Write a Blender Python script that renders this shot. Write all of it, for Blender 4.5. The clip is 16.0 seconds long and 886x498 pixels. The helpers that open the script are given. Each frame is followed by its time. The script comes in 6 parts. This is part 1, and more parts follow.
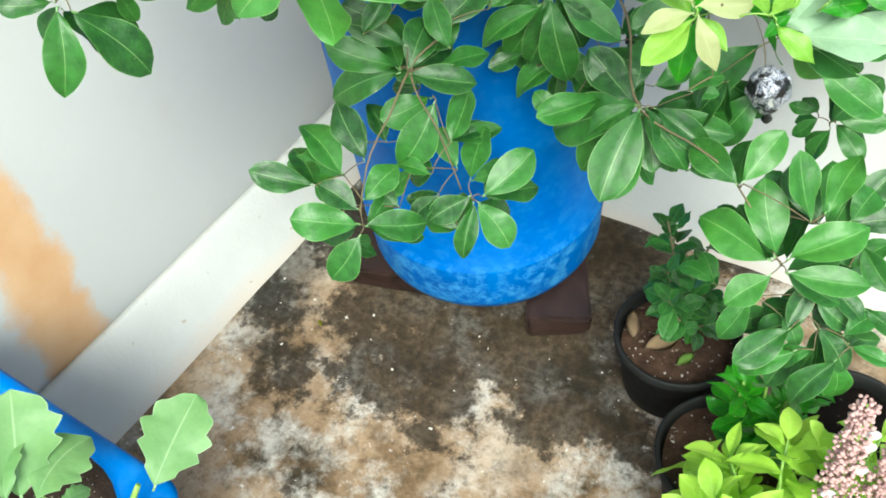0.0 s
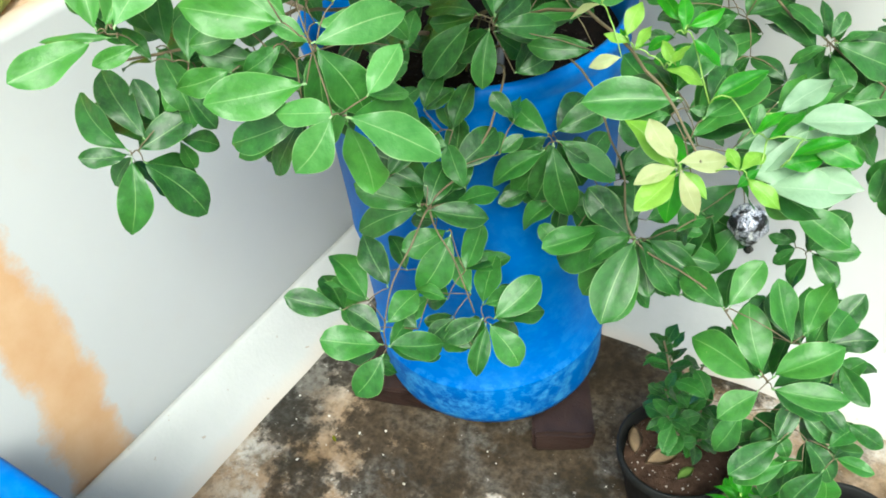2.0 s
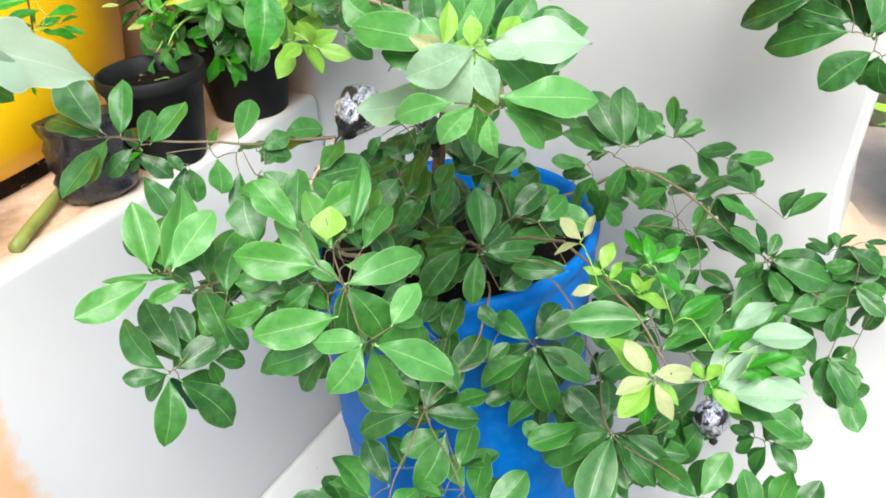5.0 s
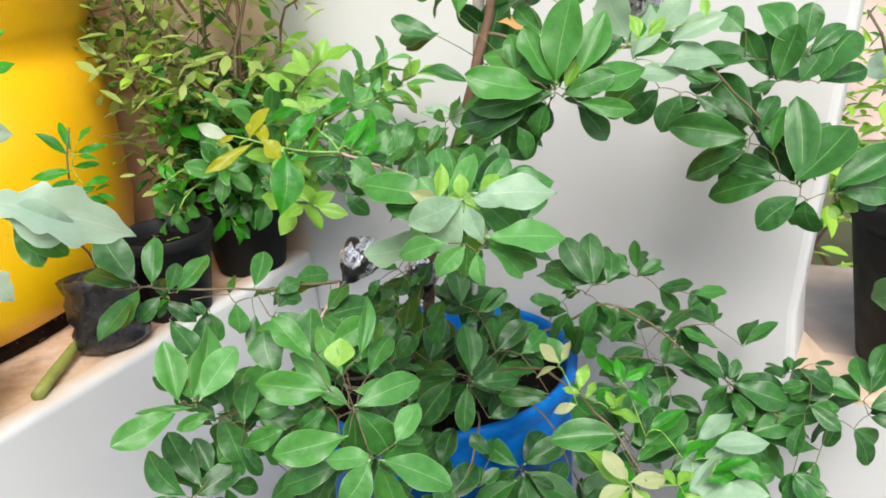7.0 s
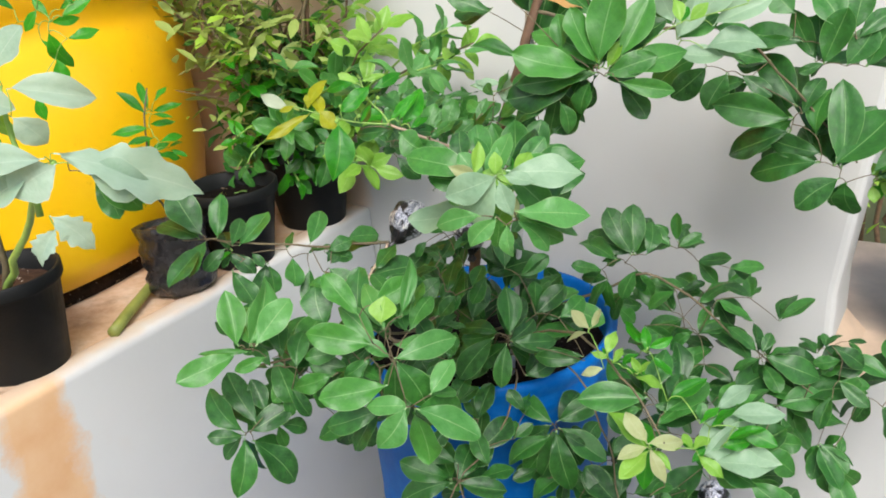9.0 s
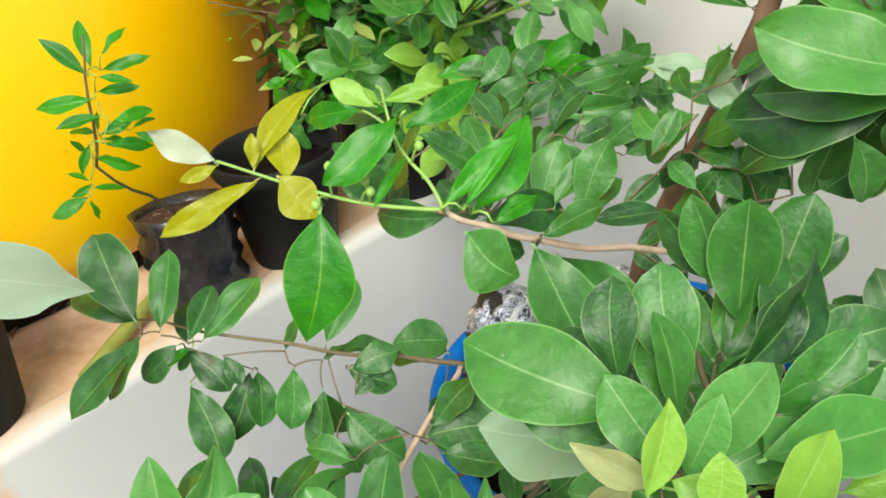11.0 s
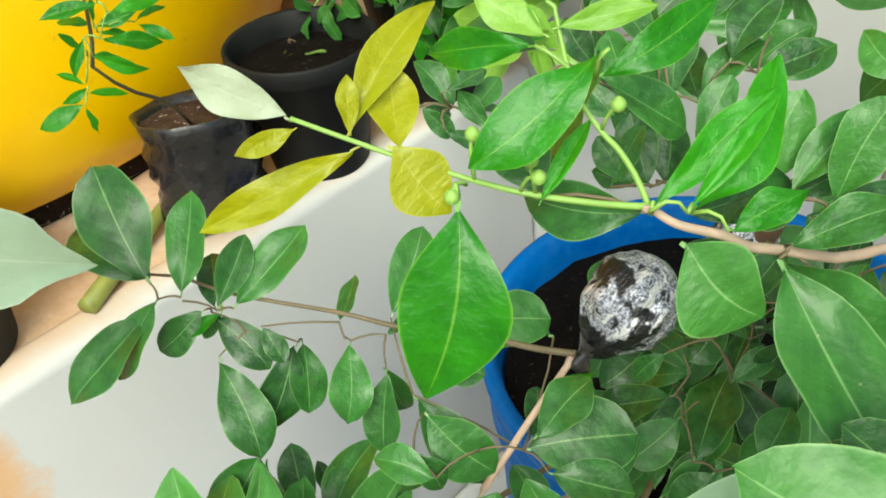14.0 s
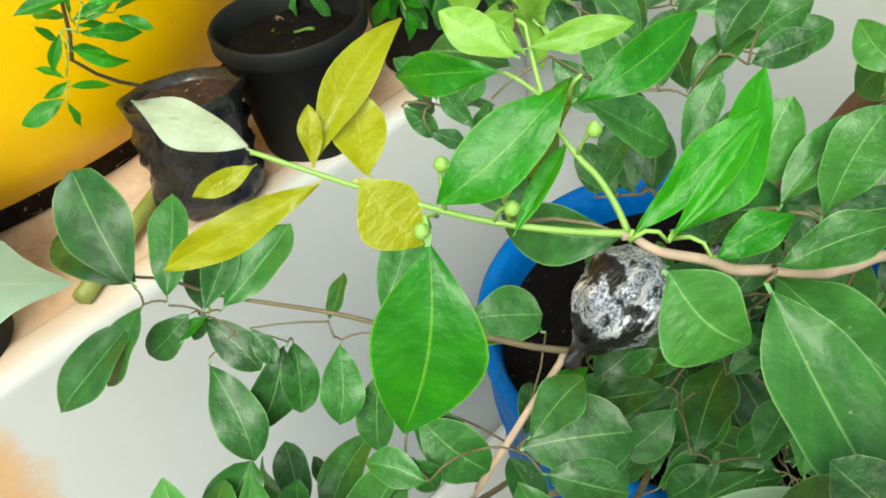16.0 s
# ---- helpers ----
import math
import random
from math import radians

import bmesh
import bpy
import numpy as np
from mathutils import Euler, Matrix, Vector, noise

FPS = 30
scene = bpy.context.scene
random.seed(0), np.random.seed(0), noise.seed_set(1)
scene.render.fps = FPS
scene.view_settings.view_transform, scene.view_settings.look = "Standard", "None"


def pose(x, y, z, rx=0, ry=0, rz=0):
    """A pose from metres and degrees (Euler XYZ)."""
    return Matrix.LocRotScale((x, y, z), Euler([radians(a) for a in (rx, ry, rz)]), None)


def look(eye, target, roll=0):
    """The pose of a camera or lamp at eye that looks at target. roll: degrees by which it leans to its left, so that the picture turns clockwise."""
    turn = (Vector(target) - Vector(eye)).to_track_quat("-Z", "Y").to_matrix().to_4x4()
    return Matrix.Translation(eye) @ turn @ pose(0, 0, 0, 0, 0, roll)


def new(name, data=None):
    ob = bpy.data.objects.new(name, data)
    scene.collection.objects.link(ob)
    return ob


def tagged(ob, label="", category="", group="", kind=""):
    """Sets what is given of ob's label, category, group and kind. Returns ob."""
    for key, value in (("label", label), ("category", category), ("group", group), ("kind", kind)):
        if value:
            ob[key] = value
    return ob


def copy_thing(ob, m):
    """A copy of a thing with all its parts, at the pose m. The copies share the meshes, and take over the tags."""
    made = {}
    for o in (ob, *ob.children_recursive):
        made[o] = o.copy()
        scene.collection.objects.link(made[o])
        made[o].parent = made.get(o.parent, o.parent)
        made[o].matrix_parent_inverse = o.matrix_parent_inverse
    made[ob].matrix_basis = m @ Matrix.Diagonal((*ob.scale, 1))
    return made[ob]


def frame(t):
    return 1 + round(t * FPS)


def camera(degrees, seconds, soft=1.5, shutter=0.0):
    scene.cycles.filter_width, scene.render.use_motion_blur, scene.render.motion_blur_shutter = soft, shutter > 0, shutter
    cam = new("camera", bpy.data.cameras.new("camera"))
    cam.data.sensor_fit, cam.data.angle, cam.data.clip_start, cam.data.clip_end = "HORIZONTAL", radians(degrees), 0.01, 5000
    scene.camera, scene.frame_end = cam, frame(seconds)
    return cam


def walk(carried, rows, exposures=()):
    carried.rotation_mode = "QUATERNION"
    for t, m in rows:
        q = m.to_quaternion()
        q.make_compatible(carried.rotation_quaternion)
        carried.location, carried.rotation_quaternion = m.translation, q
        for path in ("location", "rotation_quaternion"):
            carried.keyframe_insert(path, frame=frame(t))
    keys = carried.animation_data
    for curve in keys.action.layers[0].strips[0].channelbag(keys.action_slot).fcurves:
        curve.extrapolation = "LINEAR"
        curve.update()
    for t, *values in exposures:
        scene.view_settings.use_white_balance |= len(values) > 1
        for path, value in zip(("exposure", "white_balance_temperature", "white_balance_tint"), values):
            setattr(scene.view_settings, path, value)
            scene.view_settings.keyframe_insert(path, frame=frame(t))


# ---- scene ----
cam = camera(54.55, 16.0, 1.8)
PATH = [
    (0, (-0.004, 0.088, 1.113), (-0.062, 1.130, -0.101), -8.5),
    (0.5, (-0.017, 0.088, 1.112), (-0.071, 1.136, -0.096), -8.0),
    (1, (-0.028, 0.060, 1.127), (-0.071, 1.156, -0.038), -6.5),
    (1.5, (-0.024, 0.045, 1.149), (-0.061, 1.203, 0.045), -6.9),
    (2, (-0.020, 0.033, 1.183), (-0.050, 1.228, 0.119), -7.3),
    (2.5, (-0.026, 0.027, 1.200), (-0.048, 1.238, 0.155), -7.3),
    (3, (-0.032, 0.020, 1.212), (-0.030, 1.257, 0.197), -6.7),
    (3.5, (-0.029, 0.003, 1.214), (-0.017, 1.283, 0.254), -6.9),
    (4, (-0.046, -0.003, 1.244), (-0.007, 1.310, 0.330), -6.3),
    (4.5, (-0.056, -0.007, 1.265), (0.012, 1.337, 0.401), -5.5),
    (5, (-0.064, -0.030, 1.278), (0.032, 1.348, 0.471), -5.2),
    (5.2, (-0.075, -0.033, 1.294), (0.046, 1.348, 0.495), -4.6),
    (7.3, (-0.095, -0.204, 1.313), (0.080, 1.294, 0.780), -5.8),
    (7.5, (-0.110, -0.262, 1.352), (0.087, 1.229, 0.805), -5.0),
    (8, (-0.095, -0.414, 1.333), (0.120, 1.100, 0.864), -6.1),
    (8.5, (-0.136, -0.387, 1.385), (0.081, 1.102, 0.842), -5.4),
    (9, (-0.065, -0.195, 1.339), (-0.027, 1.281, 0.723), -5.2),
    (9.5, (-0.029, 0.100, 1.348), (-0.162, 1.522, 0.626), -4.3),
    (9.7, (-0.017, 0.158, 1.352), (-0.206, 1.551, 0.588), -4.6),
    (11.8, (-0.057, 0.402, 1.270), (-0.296, 1.728, 0.407), -8.1),
    (12, (-0.064, 0.420, 1.278), (-0.291, 1.710, 0.359), -8.1),
    (12.5, (-0.070, 0.426, 1.270), (-0.300, 1.694, 0.322), -7.2),
    (13, (-0.100, 0.448, 1.268), (-0.334, 1.696, 0.294), -6.7),
    (13.5, (-0.108, 0.453, 1.269), (-0.359, 1.686, 0.281), -6.8),
    (14, (-0.105, 0.455, 1.266), (-0.345, 1.685, 0.270), -6.2),
    (14.5, (-0.093, 0.461, 1.264), (-0.318, 1.694, 0.270), -6.0),
    (15, (-0.082, 0.460, 1.264), (-0.300, 1.694, 0.268), -5.9),
    (15.5, (-0.087, 0.459, 1.267), (-0.327, 1.676, 0.256), -7.8),
    (16, (-0.098, 0.475, 1.274), (-0.347, 1.655, 0.222), -8.3),
]
walk(cam, [(t, look(eye, target, roll)) for t, eye, target, roll in PATH],
     exposures=[(0, 0.94, 6250, -4), (3.5, 0.86, 6150, 0), (5, 0.94, 6150, 9), (7.5, 0.40, 6250, 10), (9, 0.36, 6250, 10), (9.5, 0.46, 6450, 9), (12, 0.53, 6650, 1), (16, 0.56, 6550, -4)])

# ---- light and sky ----
world = bpy.data.worlds.new("sky")
scene.world = world
world.use_nodes = True
wn, wl = world.node_tree.nodes, world.node_tree.links
sky = wn.new("ShaderNodeTexSky")
sky.sky_type, sky.sun_disc = "NISHITA", False
sky.sun_elevation, sky.sun_rotation = radians(48), radians(182)
sky.air_density, sky.dust_density, sky.ozone_density = 1.0, 4.0, 1.0
wn["Background"].inputs["Strength"].default_value = 0.145
wl.new(sky.outputs[0], wn["Background"].inputs["Color"])
sun = new("sun", bpy.data.lights.new("sun", "SUN"))
sun.data.energy, sun.data.angle, sun.data.color = 2.4, radians(30), (1.0, 0.975, 0.93)
sun.matrix_world = look((0.10, -1.7, 3.2), (0, 0.9, 0.3))

# the room's own axes: x along the back wall, y away from the viewer, origin in the corner
ROOM = pose(-0.150, 1.453, 0, 0, 0, -35.75)


# ---- materials ----
def shader(name):
    m = bpy.data.materials.new(name)
    m.use_nodes = True
    return m, m.node_tree.nodes, m.node_tree.links, m.node_tree.nodes["Principled BSDF"]


def noise_node(n, l, coords, scale, detail=6.0, rough=0.55):
    t = n.new("ShaderNodeTexNoise")
    t.inputs["Scale"].default_value, t.inputs["Detail"].default_value, t.inputs["Roughness"].default_value = scale, detail, rough
    l.new(coords, t.inputs["Vector"])
    return t.outputs["Fac"]


def ramp(n, l, fac, *stops):
    r = n.new("ShaderNodeValToRGB")
    while len(r.color_ramp.elements) < len(stops):
        r.color_ramp.elements.new(0.5)
    for e, (p, c) in zip(r.color_ramp.elements, stops):
        e.position, e.color = p, (*c, 1) if len(c) == 3 else c
    l.new(fac, r.inputs[0])
    return r.outputs[0]


def grey(v):
    return (v, v, v)


def mix(n, l, fac, a, b, mode="MIX"):
    m = n.new("ShaderNodeMix")
    m.data_type, m.blend_type = "RGBA", mode
    for socket, value in ((m.inputs[0], fac), (m.inputs[6], a), (m.inputs[7], b)):
        if isinstance(value, bpy.types.NodeSocket):
            l.new(value, socket)
        elif isinstance(value, tuple):
            socket.default_value = (*value, 1)
        else:
            socket.default_value = value
    return m.outputs[2]


def bump(n, l, b, height, strength, distance=0.002):
    k = n.new("ShaderNodeBump")
    k.inputs["Strength"].default_value, k.inputs["Distance"].default_value = strength, distance
    l.new(height, k.inputs["Height"])
    l.new(k.outputs[0], b.inputs["Normal"])


def maths(n, l, op, a, b=0.0, clamp=False):
    m = n.new("ShaderNodeMath")
    m.operation, m.use_clamp = op, clamp
    for socket, value in ((m.inputs[0], a), (m.inputs[1], b)):
        if isinstance(value, bpy.types.NodeSocket):
            l.new(value, socket)
        else:
            socket.default_value = value
    return m.outputs[0]


def places(n):
    return n.new("ShaderNodeTexCoord").outputs["Object"]


def plain(name, colour, rough=0.6, spread=0.25, scale=30.0, bumps=0.15, spec=0.5, fine=220.0):
    """A surface of one colour with blotches and fine grain."""
    m, n, l, b = shader(name)
    co = places(n)
    big, small = noise_node(n, l, co, scale), noise_node(n, l, co, fine, 3)
    dark = tuple(c * (1 - spread) for c in colour)
    lite = tuple(min(1, c * (1 + spread * 0.6)) for c in colour)
    c = ramp(n, l, big, (0.3, dark), (0.7, lite))
    l.new(c, b.inputs["Base Color"])
    l.new(ramp(n, l, big, (0.3, grey(max(0, rough - 0.1))), (0.7, grey(min(1, rough + 0.1)))), b.inputs["Roughness"])
    b.inputs["Specular IOR Level"].default_value = spec
    bump(n, l, b, small, bumps, 0.001)
    return m


def wall_paint():
    """White lime paint, with a run of rust-brown water down the ledge wall."""
    m, n, l, b = shader("white wall paint")
    co = places(n)
    sep = n.new("ShaderNodeSeparateXYZ")
    l.new(co, sep.inputs[0])
    big, mid, small = noise_node(n, l, co, 2.5), noise_node(n, l, co, 14, 8), noise_node(n, l, co, 160, 4)
    base = mix(n, l, ramp(n, l, big, (0.35, grey(0)), (0.7, grey(1))), (0.59, 0.60, 0.59), (0.63, 0.64, 0.625))
    base = mix(n, l, ramp(n, l, mid, (0.60, grey(0)), (0.85, grey(0.5))), base, (0.61, 0.58, 0.54))
    # the stain: a band that wanders a little and widens downwards
    edge = maths(n, l, "MULTIPLY", maths(n, l, "SUBTRACT", noise_node(n, l, co, 13, 9, 0.68), 0.5), 0.085)
    wob = maths(n, l, "MULTIPLY", maths(n, l, "SUBTRACT", noise_node(n, l, co, 2.2, 2), 0.5), 0.10)
    mid_y = maths(n, l, "SUBTRACT", maths(n, l, "MULTIPLY", sep.outputs[2], -0.02), 0.755)
    off = maths(n, l, "ABSOLUTE", maths(n, l, "ADD", maths(n, l, "SUBTRACT", sep.outputs[1], mid_y), wob))
    inside = maths(n, l, "ADD", maths(n, l, "SUBTRACT", 0.060, off), edge)
    run = ramp(n, l, maths(n, l, "MULTIPLY", inside, 40.0), (0.0, grey(0)), (0.5, grey(0.6)), (1.0, grey(0.9)))
    rust = ramp(n, l, mid, (0.3, (0.66, 0.36, 0.15)), (0.7, (0.74, 0.48, 0.25)))
    base = mix(n, l, run, base, rust)
    # earth washed over the top of the ledge
    over = maths(n, l, "MULTIPLY", ramp(n, l, sep.outputs[2], (0.752, grey(0)), (0.758, grey(1))), ramp(n, l, maths(n, l, "ADD", maths(n, l, "MULTIPLY", sep.outputs[0], -10.0), maths(n, l, "MULTIPLY", mid, 0.8)), (0.45, grey(0)), (0.80, grey(0.9))))
    over = maths(n, l, "MULTIPLY", over, ramp(n, l, sep.outputs[0], (-0.06, grey(1)), (0.0, grey(0.3))))
    base = mix(n, l, over, base, (0.66, 0.50, 0.36))
    l.new(base, b.inputs["Base Color"])
    b.inputs["Roughness"].default_value = 0.75
    bump(n, l, b, maths(n, l, "ADD", small, mid), 0.10, 0.002)
    return m


def floor_concrete():
    """Old wet concrete: brown dirt, black algae, scraped pale patches, and shade painted in round the tub."""
    m, n, l, b = shader("stained concrete")
    co = places(n)
    a, c, d, e = noise_node(n, l, co, 6.5, 10, 0.66), noise_node(n, l, co, 15, 12, 0.72), noise_node(n, l, co, 70, 6, 0.7), noise_node(n, l, co, 3.6, 5)
    col = ramp(n, l, a, (0.36, (0.035, 0.026, 0.012)), (0.43, (0.15, 0.098, 0.052)), (0.52, (0.28, 0.195, 0.12)), (0.66, (0.42, 0.34, 0.255)))
    pale = maths(n, l, "MULTIPLY", ramp(n, l, c, (0.46, grey(0)), (0.60, grey(0.85))), ramp(n, l, e, (0.44, grey(0)), (0.56, grey(1))))
    col = mix(n, l, pale, col, ramp(n, l, d, (0.3, (0.36, 0.34, 0.305)), (0.7, (0.58, 0.555, 0.51))))
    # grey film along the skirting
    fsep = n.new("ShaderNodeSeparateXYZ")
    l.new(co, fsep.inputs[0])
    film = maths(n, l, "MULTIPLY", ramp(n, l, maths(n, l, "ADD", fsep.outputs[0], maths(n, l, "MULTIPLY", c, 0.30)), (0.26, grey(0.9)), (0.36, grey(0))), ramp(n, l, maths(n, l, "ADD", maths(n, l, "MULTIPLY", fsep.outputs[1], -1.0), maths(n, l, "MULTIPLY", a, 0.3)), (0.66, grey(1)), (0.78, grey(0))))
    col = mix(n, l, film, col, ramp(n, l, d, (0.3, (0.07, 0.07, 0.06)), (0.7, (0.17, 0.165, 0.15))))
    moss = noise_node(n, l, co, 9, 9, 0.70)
    # black growth plus contact shade, painted darker towards the tub
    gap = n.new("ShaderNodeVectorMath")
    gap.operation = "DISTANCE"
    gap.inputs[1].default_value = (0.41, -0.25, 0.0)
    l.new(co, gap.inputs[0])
    tub_shade = ramp(n, l, maths(n, l, "ADD", gap.outputs["Value"], maths(n, l, "MULTIPLY", noise_node(n, l, co, 6, 11, 0.74), 1.2)), (0.82, grey(0.60)), (1.00, grey(0.0)))
    algae_shade = ramp(n, l, maths(n, l, "ADD", moss, tub_shade), (0.52, grey(0)), (0.60, grey(0.35)), (0.74, grey(0.95)))
    col = mix(n, l, maths(n, l, "MULTIPLY", algae_shade, ramp(n, l, d, (0.35, grey(1)), (0.70, grey(0.72)))), col, (0.011, 0.009, 0.005))
    specks = ramp(n, l, noise_node(n, l, co, 110, 2), (0.75, grey(0)), (0.79, grey(0.8)))
    col = mix(n, l, specks, col, (0.62, 0.59, 0.54))
    col = mix(n, l, ramp(n, l, d, (0.30, grey(0.55)), (0.50, grey(0))), col, (0.030, 0.022, 0.014))
    flakes = maths(n, l, "MULTIPLY", ramp(n, l, noise_node(n, l, co, 48, 8, 0.75), (0.62, grey(0)), (0.66, grey(0.9))), maths(n, l, "MAXIMUM", ramp(n, l, e, (0.42, grey(0.0)), (0.58, grey(1))), film))
    col = mix(n, l, maths(n, l, "MULTIPLY", flakes, ramp(n, l, algae_shade, (0.2, grey(1)), (0.9, grey(0.55)))), col, (0.66, 0.64, 0.60))
    l.new(col, b.inputs["Base Color"])
    l.new(ramp(n, l, a, (0.35, grey(0.62)), (0.6, grey(0.85))), b.inputs["Roughness"])
    b.inputs["Specular IOR Level"].default_value = 0.22
    bump(n, l, b, maths(n, l, "ADD", d, c), 0.5, 0.004)
    return m


def ledge_cement():
    """Bare cement washed with earth, on top of the ledge."""
    m, n, l, b = shader("earth-washed cement")
    co = places(n)
    a, d = noise_node(n, l, co, 7, 9, 0.62), noise_node(n, l, co, 70, 6, 0.7)
    col = ramp(n, l, a, (0.32, (0.40, 0.22, 0.11)), (0.5, (0.62, 0.41, 0.25)), (0.68, (0.75, 0.60, 0.45)))
    col = mix(n, l, ramp(n, l, noise_node(n, l, co, 16, 8), (0.56, grey(0)), (0.72, grey(0.7))), col, (0.24, 0.14, 0.07))
    l.new(mix(n, l, 0.2, col, ramp(n, l, d, (0.3, (0.3, 0.2, 0.12)), (0.7, (0.8, 0.72, 0.62)))), b.inputs["Base Color"])
    b.inputs["Roughness"].default_value = 0.85
    bump(n, l, b, d, 0.4, 0.003)
    return m


def tub_blue():
    """Scuffed blue polythene, paler where it has been scraped."""
    m, n, l, b = shader("scuffed blue plastic")
    co = places(n)
    a, c = noise_node(n, l, co, 6, 8, 0.6), noise_node(n, l, co, 45, 8, 0.7)
    col = ramp(n, l, a, (0.3, (0.0005, 0.080, 0.34)), (0.7, (0.001, 0.145, 0.52)))
    sep = n.new("ShaderNodeSeparateXYZ")
    l.new(co, sep.inputs[0])
    low = ramp(n, l, maths(n, l, "ADD", sep.outputs[2], maths(n, l, "MULTIPLY", c, 0.02)), (0.105, grey(0.85)), (0.125, grey(0.14)))
    scuff = maths(n, l, "MULTIPLY", ramp(n, l, c, (0.46, grey(0)), (0.62, grey(1))), low)
    col = mix(n, l, scuff, col, (0.055, 0.27, 0.58))
    l.new(col, b.inputs["Base Color"])
    l.new(ramp(n, l, a, (0.3, grey(0.40)), (0.7, grey(0.55))), b.inputs["Roughness"])
    b.inputs["Specular IOR Level"].default_value = 0.14
    bump(n, l, b, maths(n, l, "ADD", a, maths(n, l, "MULTIPLY", c, 0.3)), 0.2, 0.004)
    return m


def tank_yellow():
    m, n, l, b = shader("yellow tank plastic")
    co = places(n)
    a, c = noise_node(n, l, co, 3, 6), noise_node(n, l, co, 40, 8, 0.7)
    col = ramp(n, l, a, (0.3, (0.98, 0.49, 0.002)), (0.7, (0.99, 0.60, 0.003)))
    col = mix(n, l, ramp(n, l, c, (0.62, grey(0)), (0.80, grey(0.6))), col, (0.45, 0.18, 0.02))
    l.new(col, b.inputs["Base Color"])
    b.inputs["Roughness"].default_value = 0.30
    bump(n, l, b, a, 0.15, 0.01)
    return m


def soil_mat(name, tint, specks=1.0):
    m, n, l, b = shader(name)
    co = places(n)
    a, c = noise_node(n, l, co, 45, 10, 0.7), noise_node(n, l, co, 150, 2)
    col = ramp(n, l, a, (0.3, tuple(t * 0.35 for t in tint)), (0.6, tint), (0.8, tuple(t * 1.7 for t in tint)))
    col = mix(n, l, ramp(n, l, c, (0.67, grey(0)), (0.70, grey(specks))), col, (0.55, 0.50, 0.45))
    l.new(col, b.inputs["Base Color"])
    b.inputs["Roughness"].default_value = 0.95
    b.inputs["Specular IOR Level"].default_value = 0.1
    bump(n, l, b, a, 1.0, 0.008)
    return m


def leaf_mat(name, dark, lite, rib, gloss=0.38, through_light=0.25, back=None):
    """A waxy leaf: pale midrib and side veins, a thin pale rim, light that shines through."""
    m, n, l, b = shader(name)
    uv = n.new("ShaderNodeUVMap").outputs[0]
    sep = n.new("ShaderNodeSeparateXYZ")
    l.new(uv, sep.inputs[0])
    co = places(n)
    info = n.new("ShaderNodeObjectInfo").outputs["Random"]
    isl = n.new("ShaderNodeNewGeometry").outputs["Random Per Island"]
    rnd = maths(n, l, "FRACT", maths(n, l, "ADD", info, isl))
    across = maths(n, l, "ABSOLUTE", maths(n, l, "SUBTRACT", sep.outputs[1], 0.5))
    blotch = noise_node(n, l, co, 5.0, 6, 0.6)
    bulge = noise_node(n, l, co, 9.0, 3)
    col = mix(n, l, maths(n, l, "ADD", maths(n, l, "MULTIPLY", rnd, 0.65), maths(n, l, "MULTIPLY", ramp(n, l, blotch, (0.35, grey(0)), (0.65, grey(1))), 0.42), True), dark, lite)
    # side veins slant from the midrib towards the tip
    slant = maths(n, l, "SUBTRACT", maths(n, l, "MULTIPLY", sep.outputs[0], 9.0), maths(n, l, "MULTIPLY", across, 7.0))
    wave = maths(n, l, "ABSOLUTE", maths(n, l, "SUBTRACT", maths(n, l, "FRACT", slant), 0.5))
    vein = ramp(n, l, wave, (0.0, grey(0.03)), (0.16, grey(0)))
    col = mix(n, l, vein, col, rib)
    mid = ramp(n, l, across, (0.0, grey(0.55)), (0.010, grey(0.3)), (0.020, grey(0)))
    col = mix(n, l, mid, col, rib)
    rim = ramp(n, l, across, (0.470, grey(0)), (0.497, grey(0.5)))
    col = mix(n, l, rim, col, rib)
    spots = ramp(n, l, noise_node(n, l, co, 26, 2), (0.73, grey(0)), (0.76, grey(0.45)))
    col = mix(n, l, spots, col, (0.34, 0.36, 0.20))
    l.new(col, b.inputs["Base Color"])
    l.new(maths(n, l, "ADD", gloss, maths(n, l, "MULTIPLY", noise_node(n, l, co, 6, 3), 0.2)), b.inputs["Roughness"])
    b.inputs["Specular IOR Level"].default_value = 0.38
    bump(n, l, b, maths(n, l, "ADD", vein, maths(n, l, "MULTIPLY", bulge, 2.0)), 0.40, 0.0016)
    b.inputs["Coat Weight"].default_value, b.inputs["Coat Roughness"].default_value = 0.22, 0.26
    tr = n.new("ShaderNodeBsdfTranslucent")
    l.new(mix(n, l, 0.5, col, lite), tr.inputs["Color"])
    ms = n.new("ShaderNodeMixShader")
    ms.inputs[0].default_value = through_light
    l.new(b.outputs[0], ms.inputs[1])
    l.new(tr.outputs[0], ms.inputs[2])
    l.new(ms.outputs[0], n["Material Output"].inputs["Surface"])
    return m


